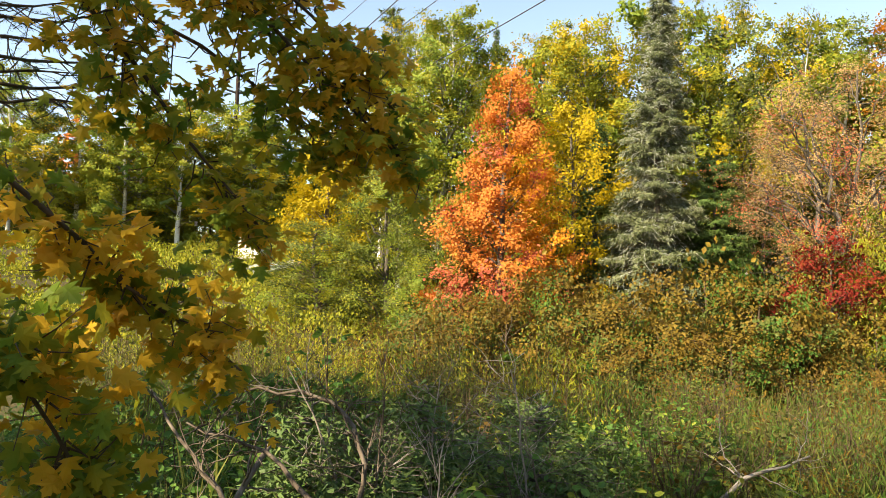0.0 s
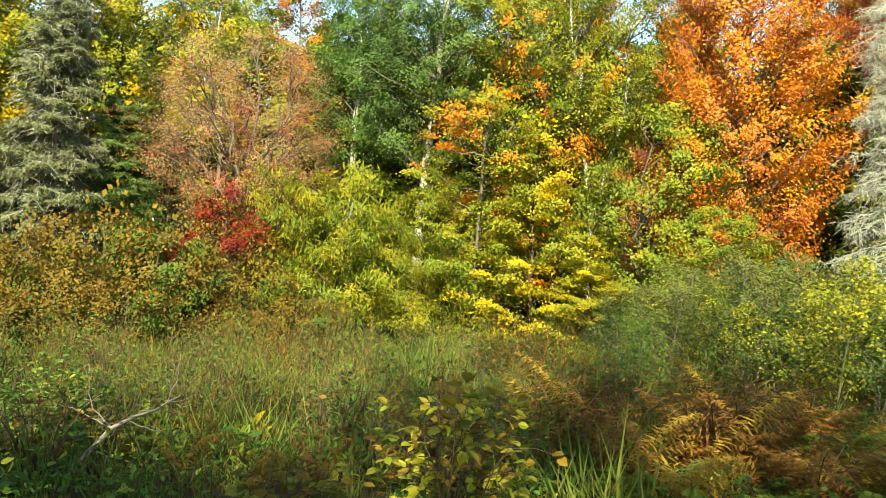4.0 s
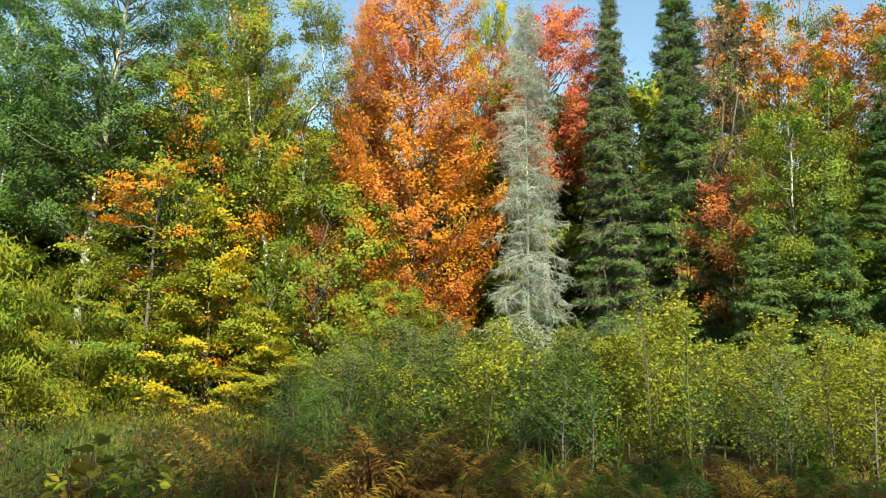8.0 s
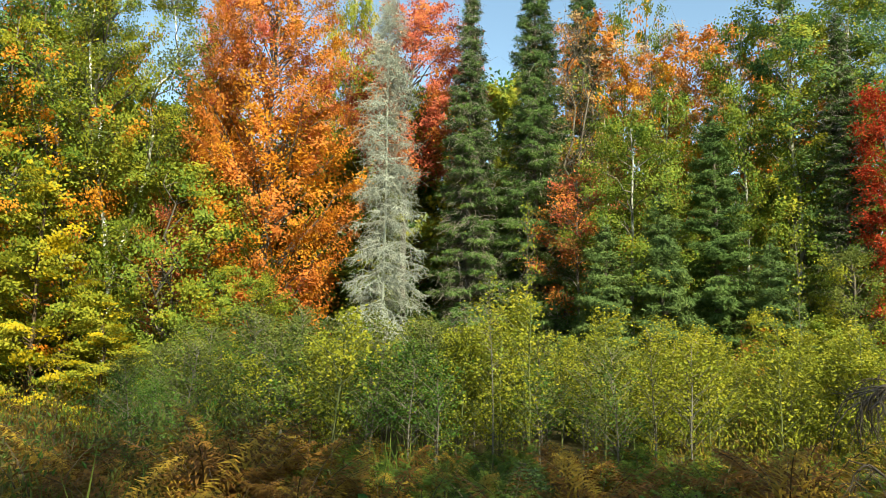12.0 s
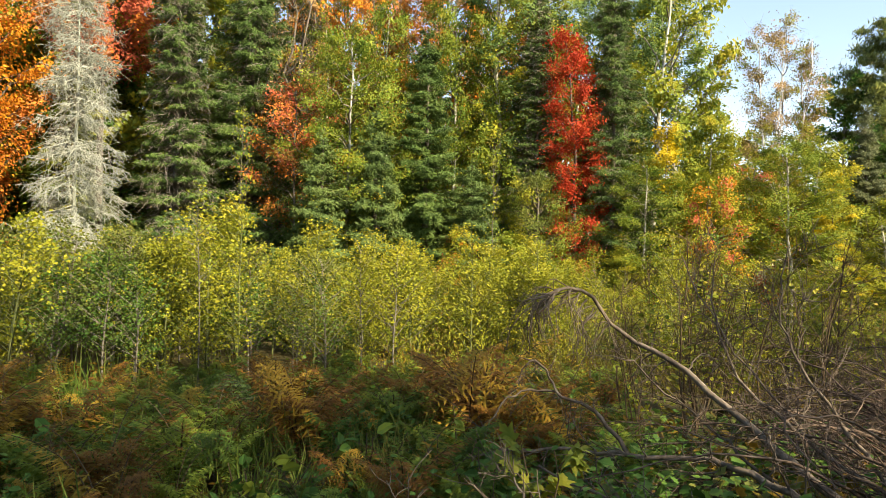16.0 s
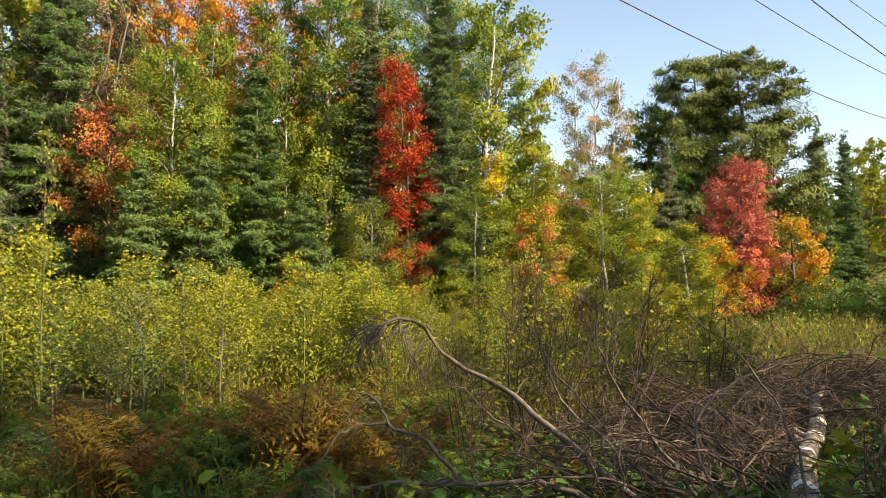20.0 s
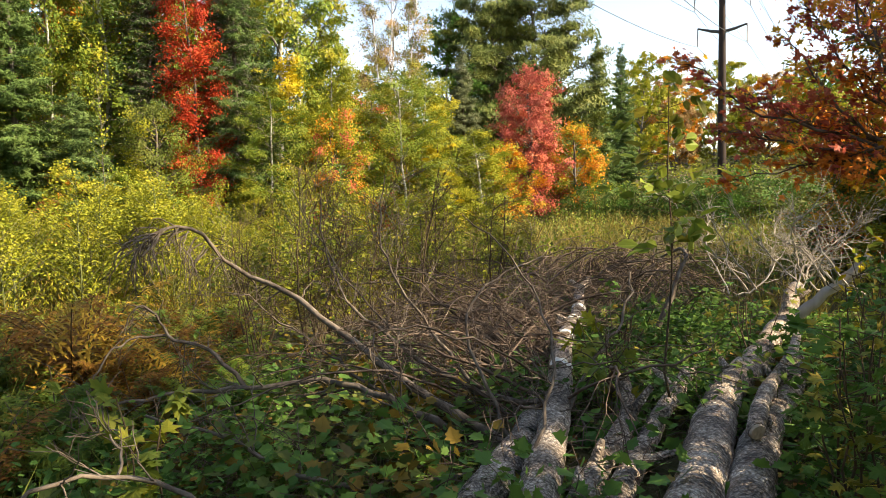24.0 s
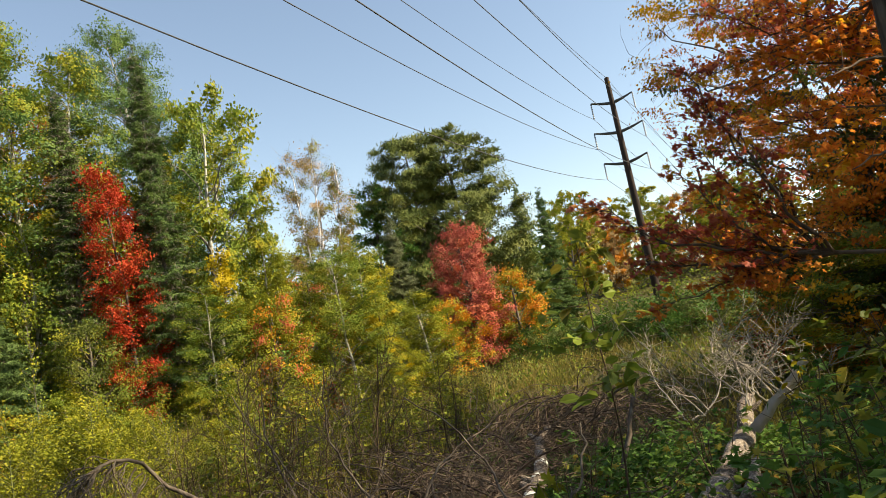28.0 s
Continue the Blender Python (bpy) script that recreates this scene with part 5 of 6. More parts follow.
for k in range(420):
    bb, dd = rng_b.uniform(108, 150), rng_b.uniform(3.6, 9)
    x, y, z = spot(bb, dd, -.03)
    a = rng_b.uniform(0, 6.28)
    ln = rng_b.uniform(.3, .9)
    bough(litter, rng_b, [(x, y, z), (x + ln * .5 * math.cos(a), y + ln * .5 * math.sin(a), z + rng_b.uniform(.02, .2)), (x + ln * math.cos(a), y + ln * math.sin(a), z + .05)], .006, .002, 3, .25, 1, 0, 0, 3)
tagged(new("twig_litter", litter.mesh("twig_litter", [HEAP_BARK])), "thin dead twigs strewn on the ground", "twigs", kind="stuff")
for k in range(18):
    r_ = random.Random(60 + k)
    x, y, a = 3.3 + 1.5 * r_.random(), -8.0 - .9 * r_.random(), r_.uniform(0, 6.28)
    pts = [(x, y, .3 + .25 * r_.random())]
    for q in range(4):
        a += r_.uniform(-1.1, 1.1)
        pts.append((pts[-1][0] + .24 * math.cos(a), pts[-1][1] + .24 * math.sin(a), pts[-1][2] + r_.uniform(.0, .38)))
    fallen_branch("bleached crooked branch of an uprooted top", pts, .011, .003, 60 + k, 9, .4, 2, 0, BLEACHED)
fallen_branch("bleached broken limb lying by the leaves", [(3.9, -8.2, .2), (3.55, -8.3, .55), (3.3, -8.5, .85)], .07, .04, 76, 3, .3, 1, 0, BLEACHED)
# dead branches below the overhanging bough, and one in the grass
fallen_branch("bare grey branch bending out of the brambles", [(-.45, 4.5, .05), (-.45, 4.52, .53), (-.48, 4.62, .84), (-.68, 4.79, 1.06), (-1.19, 4.79, 1.08), (-1.44, 4.72, 1.08)], .022, .006, 41, 12, .4, 2, .1)
fallen_branch("bare dark branch rising from the brambles", [(-.75, 3.55, .2), (-.96, 3.61, .77), (-1.31, 3.92, .97), (-1.54, 4.16, 1.15)], .018, .006, 42, 8, .35)
fallen_branch("bare dark branch rising from the brambles", [(-.45, 4.0, .15), (-.67, 4.09, .65), (-.94, 4.34, .81), (-1.46, 4.51, .92)], .02, .006, 43, 8, .35)
fallen_branch("leaning grey dead stem", [(-1.0, 3.7, .05), (-1.15, 4.3, .5), (-1.0, 4.6, .8)], .03, .015, 44, 4, .3)
for k in range(6):
    r_ = random.Random(90 + k)
    x, y = r_.uniform(-.75, .75), r_.uniform(4.5, 5.6)
    fallen_branch("thin bare shrub stem", [(x, y, -.05), (x + r_.uniform(-.2, .2), y, .5), (x + r_.uniform(-.5, .5), y + .1, r_.uniform(.8, 1.25))], .011, .004, 90 + k, 11, .42, 2, 0, GREY_TWIG if k % 3 else BRUSH_BARK, "bare_shrub")
fallen_branch("forked pale grey branch lying in the grass", [(1.9, 5.85, -.12), (2.11, 6.05, .16), (2.48, 6.13, .39), (2.96, 6.24, .51)], .028, .007, 45, 9, .4, 2, 0, GREY_TWIG)
for k, (x, y, h_) in enumerate(((6.9, -4.0, 1.75), (7.0, -4.8, 1.6), (6.5, -6.2, 1.65), (6.7, -5.3, 1.4), (7.3, -3.4, 1.4), (7.2, -5.9, 1.9), (6.4, -3.6, 1.9), (6.3, -5.0, 1.9), (7.6, -4.4, 2.0))):
    r_ = random.Random(120 + k)
    fallen_branch("thin leafless shrub behind the brush", [(x, y, -.2), (x + .1, y + .1, .6), (x + r_.uniform(-.3, .3), y + r_.uniform(-.3, .3), h_)], .014, .003, 120 + k, 14, .5, 2, 0, STEM, "bare_shrub")


# ---------------------------------------------------------------- leafy plants close by
def leafy(name, label, x, y, top, seed, mats, leaf, n, shape=OVAL, spread=.3, stems=1, low=.35, stem_r=.008, face=(0, 0, 1), base=None):
    """A small leafy shrub or seedling with separate stems, twigs and broad leaves."""
    rng = np.random.default_rng(seed)
    plant = tagged(new(name), label, "plant")
    z0 = float(ground_z(x, y)) - .03
    plant.location = (x, y, z0)
    h = top - z0
    wood, crown = Soup(), Soup()
    for k in range(stems):
        e = np.array([rng.normal(0, spread * .5) if stems > 1 else .02, rng.normal(0, spread * .5) if stems > 1 else .02, h * rng.uniform(.75, 1) if stems > 1 else h])
        line = bend(rng, (rng.normal(0, .03), rng.normal(0, .03), 0), e, 6, 0, .02)
        tube(wood, line, np.linspace(stem_r, .003, 6), 5)
        for c in range(max(3, n // stems // 4)):
            t = low + (1 - low) * (c + rng.uniform()) / max(3, n // stems // 4)
            i = min(int(t * 5), 4)
            p = line[i] + (line[i + 1] - line[i]) * min(1, t * 5 - i)
            a = rng.uniform(0, 6.28)
            q = p + np.array([math.cos(a), math.sin(a), rng.uniform(0, .5)]) * spread * rng.uniform(.4, 1)
            tube(wood, bend(rng, p, q, 3, 0, .05), (.003, .002, .0015), 3)
            m = 4
            pos = p + (q - p) * rng.uniform(.4, 1.05, (m, 1)) + rng.normal(0, .02, (m, 3))
            leaves(crown, rng, pos, leaf, shape, face, .6, unit(q - p) + np.array([0, 0, -.25]), int(rng.integers(0, len(mats))), .3)
    tagged(part("stem", wood, STEM, plant), kind="stuff")
    part("foliage", crown, mats, plant)
    return plant


VIB = leaf_mat("viburnum_leaves", [(.09, .15, .03), (.20, .24, .04), (.38, .33, .05), (.54, .38, .06)], patch=3)
SAP = leaf_mat("seedling_leaves", [(.10, .17, .03), (.18, .25, .04), (.32, .34, .05), (.50, .36, .05)], patch=3)
DEEP = leaf_mat("deep_green_leaves", [(.04, .10, .02), (.07, .16, .03), (.12, .22, .04), (.22, .28, .05)], patch=2)
leafy("viburnum_shrub", "viburnum shrub with broad yellow and bronze leaves", 3.27, 3.3, 1.05, 701, [VIB, BRONZE, BUSH], .072, 560, OVAL, .42, 12, .1)
leafy("viburnum_shrub", "bronze and yellow viburnum shrub beside the ferns", 3.75, 3.75, .75, 706, [VIB, BRONZE, YELLOW_GREEN], .08, 300, OVAL, .4, 9, .15)
leafy("viburnum_shrub", "low golden viburnum shoots", 2.7, 4.2, .45, 707, [BRONZE, VIB], .08, 200, OVAL, .4, 7, .15)
leafy("viburnum_shrub", "viburnum seedling with one yellow leaf tuft", 3.05, 3.05, 1.12, 702, [VIB], .10, 20, OVAL, .12, 1, .7)
leafy("seedling", "yellow-green maple seedling before the brush", 3.67, -1.28, .82, 703, [SAP, BUSH, SAP], .12, 52, PALMATE, .17, 2, .35)
leafy("sapling", "slender dark-stemmed sapling with broad pale leaves", 3.02, -4.44, 2.25, 704, [SAP, LIME, VIB], .115, 120, OVAL, .40, 1, .50, .010)
leafy("sapling", "small sapling with yellowing leaves beside the log", 3.25, -4.1, .85, 705, [SAP, YELLOW_GREEN], .12, 40, PALMATE, .28, 2, .3)
for i, (x, y, tp, n) in enumerate(((1.66, -3.7, 1.1, 80), (1.4, -3.55, 1.0, 80), (1.8, -4.5, 1.1, 70), (1.35, -4.3, 1.2, 80), (2.1, -5.4, 1.0, 60), (2.6, -6.6, 1.0, 60), (4.6, -6.0, .7, 60), (3.5, -6.4, .8, 50))):
    leafy("maple_seedling", "bushy green maple seedlings crowding the logs", x, y, tp, 710 + i, [DEEP, HERB, GREEN, VIB], .066, n * 3, PALMATE, .34, 6, .15)
for i, (x, y, tp, n) in enumerate(((1.0, -3.4, 1.35, 110), (.85, -4.2, 1.55, 120), (1.25, -5.2, 1.6, 110), (1.9, -6.3, 1.4, 100), (.5, -3.7, 1.6, 110))):
    leafy("viburnum_shrub", "broad-leaved viburnum shrub turning yellow", x, y, tp, 720 + i, [VIB, YELLOW_GREEN, GREEN_GOLD, SAP, DEEP], .092, n * 3, OVAL, .42, 7, .15)
leafy("seedling", "yellow-leaved sprig by the bleached limb", 3.0, -7.9, 1.15, 730, [YELLOW, YELLOW_GREEN], .09, 60, OVAL, .25, 3, .3)
leafy("lily_plant", "bright yellow ground plant", 3.55, 6.16, .2, 731, [YELLOW], .16, 24, OVAL, .2, 3, .2)
for i, (bb, dd) in enumerate(((30, 6.4), (36, 7.4), (42, 5.6), (20, 6.8), (52, 6.0), (62, 5.4), (76, 5.2), (88, 4.8), (96, 5.4), (104, 4.9), (57, 8.0), (81, 7.2))):
    x, y = bearing(bb, dd)
    leafy("bramble_plant", "leafy green bramble plant", x, y, float(ground_z(x, y)) + .5, 740 + i, [HERB, DEEP, LIME], .10, 44, OVAL, .25, 4, .2)
clumps = [leafy("weed_clump", "bushy green goldenrod clump in the meadow", -.9, 7.5, .55, 741 + 20, [HERB, WEED, GREEN], .055, 220, LANCE, .3, 12, .1),
          leafy("weed_clump", "browning leafy weed clump in the meadow", 1.2, 9.0, .55, 742 + 20, [RUST, WEED, OLIVE], .05, 220, OVAL, .32, 12, .1),
          leafy("weed_clump", "pale yellow-green leafy clump in the meadow", 3.4, 9.5, .45, 743 + 20, [YELLOW_GREEN, OLIVE, HERB], .055, 200, LANCE, .3, 10, .1)]
for i in range(84):
    r_ = random.Random(1300 + i)
    bb = r_.uniform(-8, 62)
    again(clumps[r_.choice((0, 0, 1, 1, 2))], bb, r_.uniform(6.2, 15.5), 1400 + i, r_.uniform(.7, 1.35), r_.uniform(.7, 1.3), group="weed clumps of the meadow")
young = conifer("spruce_seedling", "small soft green spruce seedling in the grass", 7.4, 6.9, .78, .42, 750, NEEDLES_BLUE, .08, .8, .15, step=.07, count=6, stem=.014, tuft=.075, dense=120, category="sapling")
for i, (bb, dd, sc) in enumerate(((2.5, 6.2, .9), (12, 6.4, .8), (-4, 5.9, .9), (44.5, 7.2, .7), (40, 6.6, .6), (86, 7.6, .7), (5, 8.4, .9), (7.0, 5.9, 1.15), (-1.2, 5.4, 1.3), (-5.8, 4.9, 1.15), (3.2, 5.2, .9), (-9.5, 5.2, 1.2), (10.2, 5.6, .9))):
    again(young, bb, dd, 760 + i, sc, sc * 1.1, "small soft green spruce seedling")
for i, (bb, dd, hh) in enumerate(((46.5, 6.0, 1.0), (20.5, 8.5, .9), (31, 9.0, 1.0), (35.5, 11.0, 1.3), (38.2, 9.6, .9), (53.0, 9.0, 1.1), (24.5, 10.0, .9))):
    x, y = bearing(bb, dd)
    r_ = random.Random(800 + i)
    fallen_branch("thin dark dead weed stalk", [(x, y, float(ground_z(x, y)) - .03), (x + r_.uniform(-.05, .05), y, hh * .5), (x + r_.uniform(-.1, .1), y, hh)], .008, .003, 800 + i, 4, .15, 1, 0, STEM, "weed_stalk")
leafy("shrub", "dark-leaved cherry seedling before the sunlit slope", -.75, 5.7, 1.65, 790, [DEEP, GREEN], .10, 40, OVAL, .22, 2, .45)
for i in range(14):
    r_ = random.Random(870 + i)
    x, y = bearing(r_.uniform(-14, 12), r_.uniform(3.9, 5.6))
    leafy("bramble_plant", "fresh green bramble by the bare shrub", x, y, float(ground_z(x, y)) + r_.uniform(.35, .7), 880 + i, [HERB, LIME, DEEP], .085, 90, OVAL, .35, 6, .1)
for i in range(16):
    r_ = random.Random(830 + i)
    x, y = bearing(r_.uniform(-26, -4), r_.uniform(5.2, 11))
    leafy("bramble_plant", "dark green bramble thicket below the bough", x, y, float(ground_z(x, y)) + r_.uniform(.6, 1.1), 850 + i, [HERB, DEEP, GREEN], .10, 80, OVAL, .4, 6, .1)


for i, (x, y, tp) in enumerate(((6.9, -3.9, 1.5), (7.4, -4.6, 1.7), (7.0, -5.4, 1.55), (6.7, -6.2, 1.6), (7.8, -5.6, 1.8), (7.6, -6.6, 1.5), (6.4, -3.1, 1.3), (8.3, -4.9, 1.7))):
    leafy("cherry_shrub", "thin-leaved cherry shrub turning yellow behind the brush", x, y, tp, 1000 + i, [BUSH, SAP, YELLOW_GREEN, VIB], .055, 330, OVAL, .5, 8, .3)


# ---------------------------------------------------------------- overhanging maple bough and fir bough
BOUGH = leaf_mat("bough_maple_leaves", [(.07, .16, .02), (.20, .30, .03), (.56, .44, .03), (.95, .50, .05)], through=.5, patch=2.6)
BOUGH_GOLD = leaf_mat("bough_gold_leaves", [(.36, .32, .03), (.80, .48, .03), (1.0, .58, .05), (1.0, .46, .06)], through=.5, patch=2.6)


def near_maple():
    rng = np.random.default_rng(901)
    tree = tagged(new("maple_tree"), "maple whose green and gold boughs hang close overhead", "tree")
    x, y, z = spot(-62, 4.6)
    tree.location = (0, 0, 0)
    wood, twig, leaf_s = Soup(), Soup(), Soup()
    tube(wood, bend(rng, (x, y, z), (x + .3, y + .2, 7.5), 9, 0, .01), np.linspace(.17, .05, 9), 12)
    part("trunk", wood, BARK, tree)
    lines = (((x + .1, y, 2.6), (-2.1, 2.6, 3.2), (-1.24, 2.65, 2.72), (-1.15, 2.8, 2.43), (-1.0, 2.97, 2.2), (-.74, 3.14, 1.92)),
             ((x + .1, y, 3.0), (-2.0, 2.5, 3.5), (-.96, 2.77, 2.9), (-.71, 2.96, 2.66), (-.42, 3.12, 2.46), (-.16, 3.24, 2.18)),
             ((x + .1, y, 2.0), (-2.2, 2.2, 2.3), (-1.27, 2.17, 2.1), (-1.16, 2.46, 1.87), (-1.03, 2.64, 1.7), (-.72, 2.85, 1.42)),
             ((x + .1, y, 1.7), (-1.9, 1.9, 1.9), (-1.14, 2.01, 1.66), (-1.06, 2.18, 1.48), (-1.02, 2.31, 1.25), (-1.0, 2.36, 1.15)),
             ((x + .1, y, 3.3), (-1.8, 2.6, 3.6), (-.9, 2.9, 2.95), (-.6, 3.05, 2.8), (-.4, 3.15, 2.62), (-.24, 3.25, 2.42)),
             ((x + .1, y, 2.8), (-2.1, 2.8, 3.1), (-1.35, 2.9, 2.75), (-.95, 3.1, 2.6), (-.65, 3.2, 2.4), (-.5, 3.3, 2.2)))
    for j, pts in enumerate(lines):
        bough(twig, rng, pts, .022, .004, 0, .3, 0)
        p = np.array(pts[2:])
        n = (56, 80, 66, 60, 56, 36)[j]
        for k in range(n):
            t = rng.uniform(0, len(p) - 1.001)
            i = int(t)
            o = p[i] + (p[i + 1] - p[i]) * (t - i)
            e = o + rng.normal(0, .10, 3) + np.array([.0, .02, -.05])
            tube(twig, bend(rng, o, e, 4, .01, .08), (.004, .003, .002, .0015), 3)
            m = int(rng.integers(6, 12))
            pos = o + (e - o) * rng.uniform(.35, 1.1, (m, 1)) + rng.normal(0, .036, (m, 3))
            mm = int(rng.uniform() < (.25, .45, .6, .35, .55, .3)[j])
            leaves(leaf_s, rng, pos, .056, PALMATE, (.15, -.55, .5), .45, unit(e - o) + np.array([0, 0, -.6]), mm, .35)
    tagged(part("branching", twig, STEM, tree), kind="stuff")
    part("crown", leaf_s, [BOUGH, BOUGH_GOLD], tree)


near_maple()


def near_fir():
    rng = np.random.default_rng(902)
    tree = tagged(new("spruce_tree"), "spruce reaching thin dark boughs across the sky", "tree")
    x, y, z = spot(-48, 6.0)
    wood, twig, green = Soup(), Soup(), Soup()
    tube(wood, np.array([(x, y, z), (x, y, 4), (x, y, 9.5)]), (.16, .11, .02), 10)
    part("trunk", wood, BARK, tree)
    ends = ((-1.7, 3.42, 2.91), (-1.63, 3.46, 2.76), (-1.53, 3.51, 2.68), (-1.45, 3.54, 2.55), (-1.65, 3.45, 2.86), (-1.69, 3.43, 2.6), (-1.62, 3.48, 2.48))
    for k, e in enumerate(ends):
        line = np.vstack([bend(rng, (x, y, e[2] + .3), (-2.52, 3.74, e[2] + .12), 4, 0, .01)[:-1], bend(rng, (-2.52, 3.74, e[2] + .12), e, 5, .03, .02)])
        tube(twig, line, np.linspace(.02, .003, 8), 4)
        for c in range(22):
            t = rng.uniform(.42, 1)
            i = min(int(t * 7), 6)
            p = line[i] + (line[i + 1] - line[i]) * (t * 7 - i)
            d = unit(line[i + 1] - line[i] + rng.normal(0, .6, 3) * np.array([1, 1, .4]))
            ln = .20 * (1.2 - t) + .09
            q = p + d * ln + np.array([0, 0, -.04])
            tube(twig, bend(rng, p, q, 4, 0, .05), (.004, .003, .002, .0015), 3)
            if rng.uniform() < .75:
                m = 70
                pos = p + (q - p) * rng.uniform(.3, 1, (m, 1))
                leaves(green, rng, pos, .02, (SPRIG[0] * np.array([1, .35, 1]), SPRIG[1]), (0, 0, 1), .5, d * .8 + rng.normal(0, .7, (m, 3)), 0)
    tagged(part("branching", twig, STEM, tree), kind="stuff")
    part("crown", green, [NEEDLES], tree)


near_fir()

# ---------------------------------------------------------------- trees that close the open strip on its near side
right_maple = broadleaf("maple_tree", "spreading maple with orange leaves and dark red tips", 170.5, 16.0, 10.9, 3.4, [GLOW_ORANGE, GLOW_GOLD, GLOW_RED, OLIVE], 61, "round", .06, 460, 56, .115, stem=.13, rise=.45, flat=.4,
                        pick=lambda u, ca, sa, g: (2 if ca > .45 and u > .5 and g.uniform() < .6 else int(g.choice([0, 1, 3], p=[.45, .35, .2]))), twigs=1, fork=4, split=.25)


def spray_maple():
    """A maple leaning over the strip: crooked limbs reaching out flat, red at the tips, orange and gold inside."""
    rng = np.random.default_rng(903)
    tree = tagged(new("maple_tree"), "leaning maple with dark red sprays and orange leaves", "tree")
    wood, twig, crown = Soup(), Soup(), Soup()
    bx, by, bz = 1.1, -10.3, float(ground_z(1.1, -10.3)) - .05
    tube(wood, bend(rng, (bx, by, bz), (1.2, -10.2, 6.6), 9, 0, .012), np.linspace(.15, .05, 9), 11)
    part("trunk", wood, BARK, tree)
    fork = np.array([2.92, -9.05, 1.92])
    tube(twig, bend(rng, (1.12, -10.28, .9), fork, 7, -.12, .035), np.linspace(.032, .024, 7), 7)
    high = np.array([1.16, -10.24, 3.2])
    tips = [(5.08, -7.8, 3.05, 2), (4.66, -7.94, 2.25, 2), (4.5, -8.25, 2.65, 2), (4.1, -8.25, 3.2, 2), (4.05, -8.55, 3.6, 2), (3.78, -8.6, 3.95, 2), (4.68, -8.15, 1.67, 0), 
            (3.73, -8.6, 1.85, 0), (3.47, -8.7, 2.8, 0), (3.9, -8.5, 4.5, 2), (4.0, -8.9, 2.3, 0)]
    tips += [(3.46, -9.15, 3.6, 0), (3.02, -9.1, 3.6, 0), (3.4, -9.0, 4.6, 0), (2.9, -9.2, 4.9, 0), (3.6, -8.9, 5.3, 2), (2.7, -9.3, 2.9, 1), (2.5, -9.2, 4.2, 0), (3.2, -9.3, 5.8, 0), (3.3, -8.9, 4.0, 0), (3.6, -8.8, 4.3, 0), (3.1, -9.0, 4.5, 0), (3.0, -9.2, 5.4, 0), (2.6, -9.4, 5.6, 0), (2.8, -9.1, 3.3, 0)]
    for j, (tx, ty, tz, kind) in enumerate(tips):
        e = np.array([tx, ty, tz])
        o = fork if j < 11 else high + np.array([0, 0, .2 * (j - 11)])
        reach = np.linalg.norm(e - o)
        mid = (o + e) / 2 + np.array([0, 0, -.13 * reach if tz > 2.4 else .05]) + rng.normal(0, .07 * reach, 3)
        line = np.array([o + (mid - o) * 2 * t * (1 - t) + (e - o) * t * t + (mid - o) * 0 for t in np.linspace(0, 1, 11)])
        line[1:-1] += rng.normal(0, .014 * reach, (9, 3))
        tube(twig, line, np.linspace(.026, .005, 11), 5)
        for c in range(46 if kind == 2 else 36):
            t = 1 - .78 * rng.uniform(0, 1) ** 1.3
            i = min(int(t * 10), 9)
            p = line[i] + (line[i + 1] - line[i]) * (t * 10 - i)
            d = unit(unit(e - o) * .7 + rng.normal(0, .75, 3) * np.array([1, 1, .6]))
            ln = (.16 + .30 * (1.15 - t)) * rng.uniform(.5, 1.2)
            x = p + d * ln
            tube(twig, bend(rng, p, x, 4, 0, .07), (.006, .005, .0035, .002), 3)
            m = int(rng.integers(4, 9))
            pos = p + (x - p) * rng.uniform(.45, 1.12, (m, 1)) + rng.normal(0, .045, (m, 3)) * np.array([1, 1, .55])
            mm = kind if rng.uniform() < .68 else int(rng.choice([0, 1, 2], p=[.5, .3, .2]))
            leaves(crown, rng, pos, .072, PALMATE, (-.4, 0, .7), .5, unit(x - p) + np.array([0, 0, -.3]), mm, .35)
    tagged(part("branching", twig, HEAP_BARK, tree), kind="stuff")
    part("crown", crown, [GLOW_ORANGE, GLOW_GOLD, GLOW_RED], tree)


spray_maple()
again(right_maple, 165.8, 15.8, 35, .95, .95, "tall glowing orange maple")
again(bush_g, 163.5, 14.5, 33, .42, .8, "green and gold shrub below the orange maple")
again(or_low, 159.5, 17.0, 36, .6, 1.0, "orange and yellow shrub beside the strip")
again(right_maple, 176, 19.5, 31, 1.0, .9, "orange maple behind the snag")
conifer("hemlock_tree", "dark hemlock under the orange maple", 167.5, 15.5, 6.0, 2.2, 62, NEEDLES, .05, .6, .5)
conifer("hemlock_tree", "dark hemlock low beside the strip", 159.0, 17.5, 2.6, 1.6, 63, NEEDLES, .03, .6, .5)
SNAG_BARK = bark_mat("furrowed_snag_bark", [(.02, .016, .012), (.06, .048, .038), (.14, .115, .09), (.27, .24, .20)], scale=30, stretch=.1, bump=1.0)
snag = stand_tree("dead_tree", "dark peeling snag with broken side limbs", "tree", 168.8, 9.2)
sn = Soup()
zs = np.linspace(0, 7.5, 70)
tube(sn, np.stack([.03 * np.sin(zs * .8), .02 * np.sin(zs * .6 + 1), zs], 1), .165 - .006 * zs + .07 * np.exp(-zs * 1.6), 22)
sv = sn.v[0]
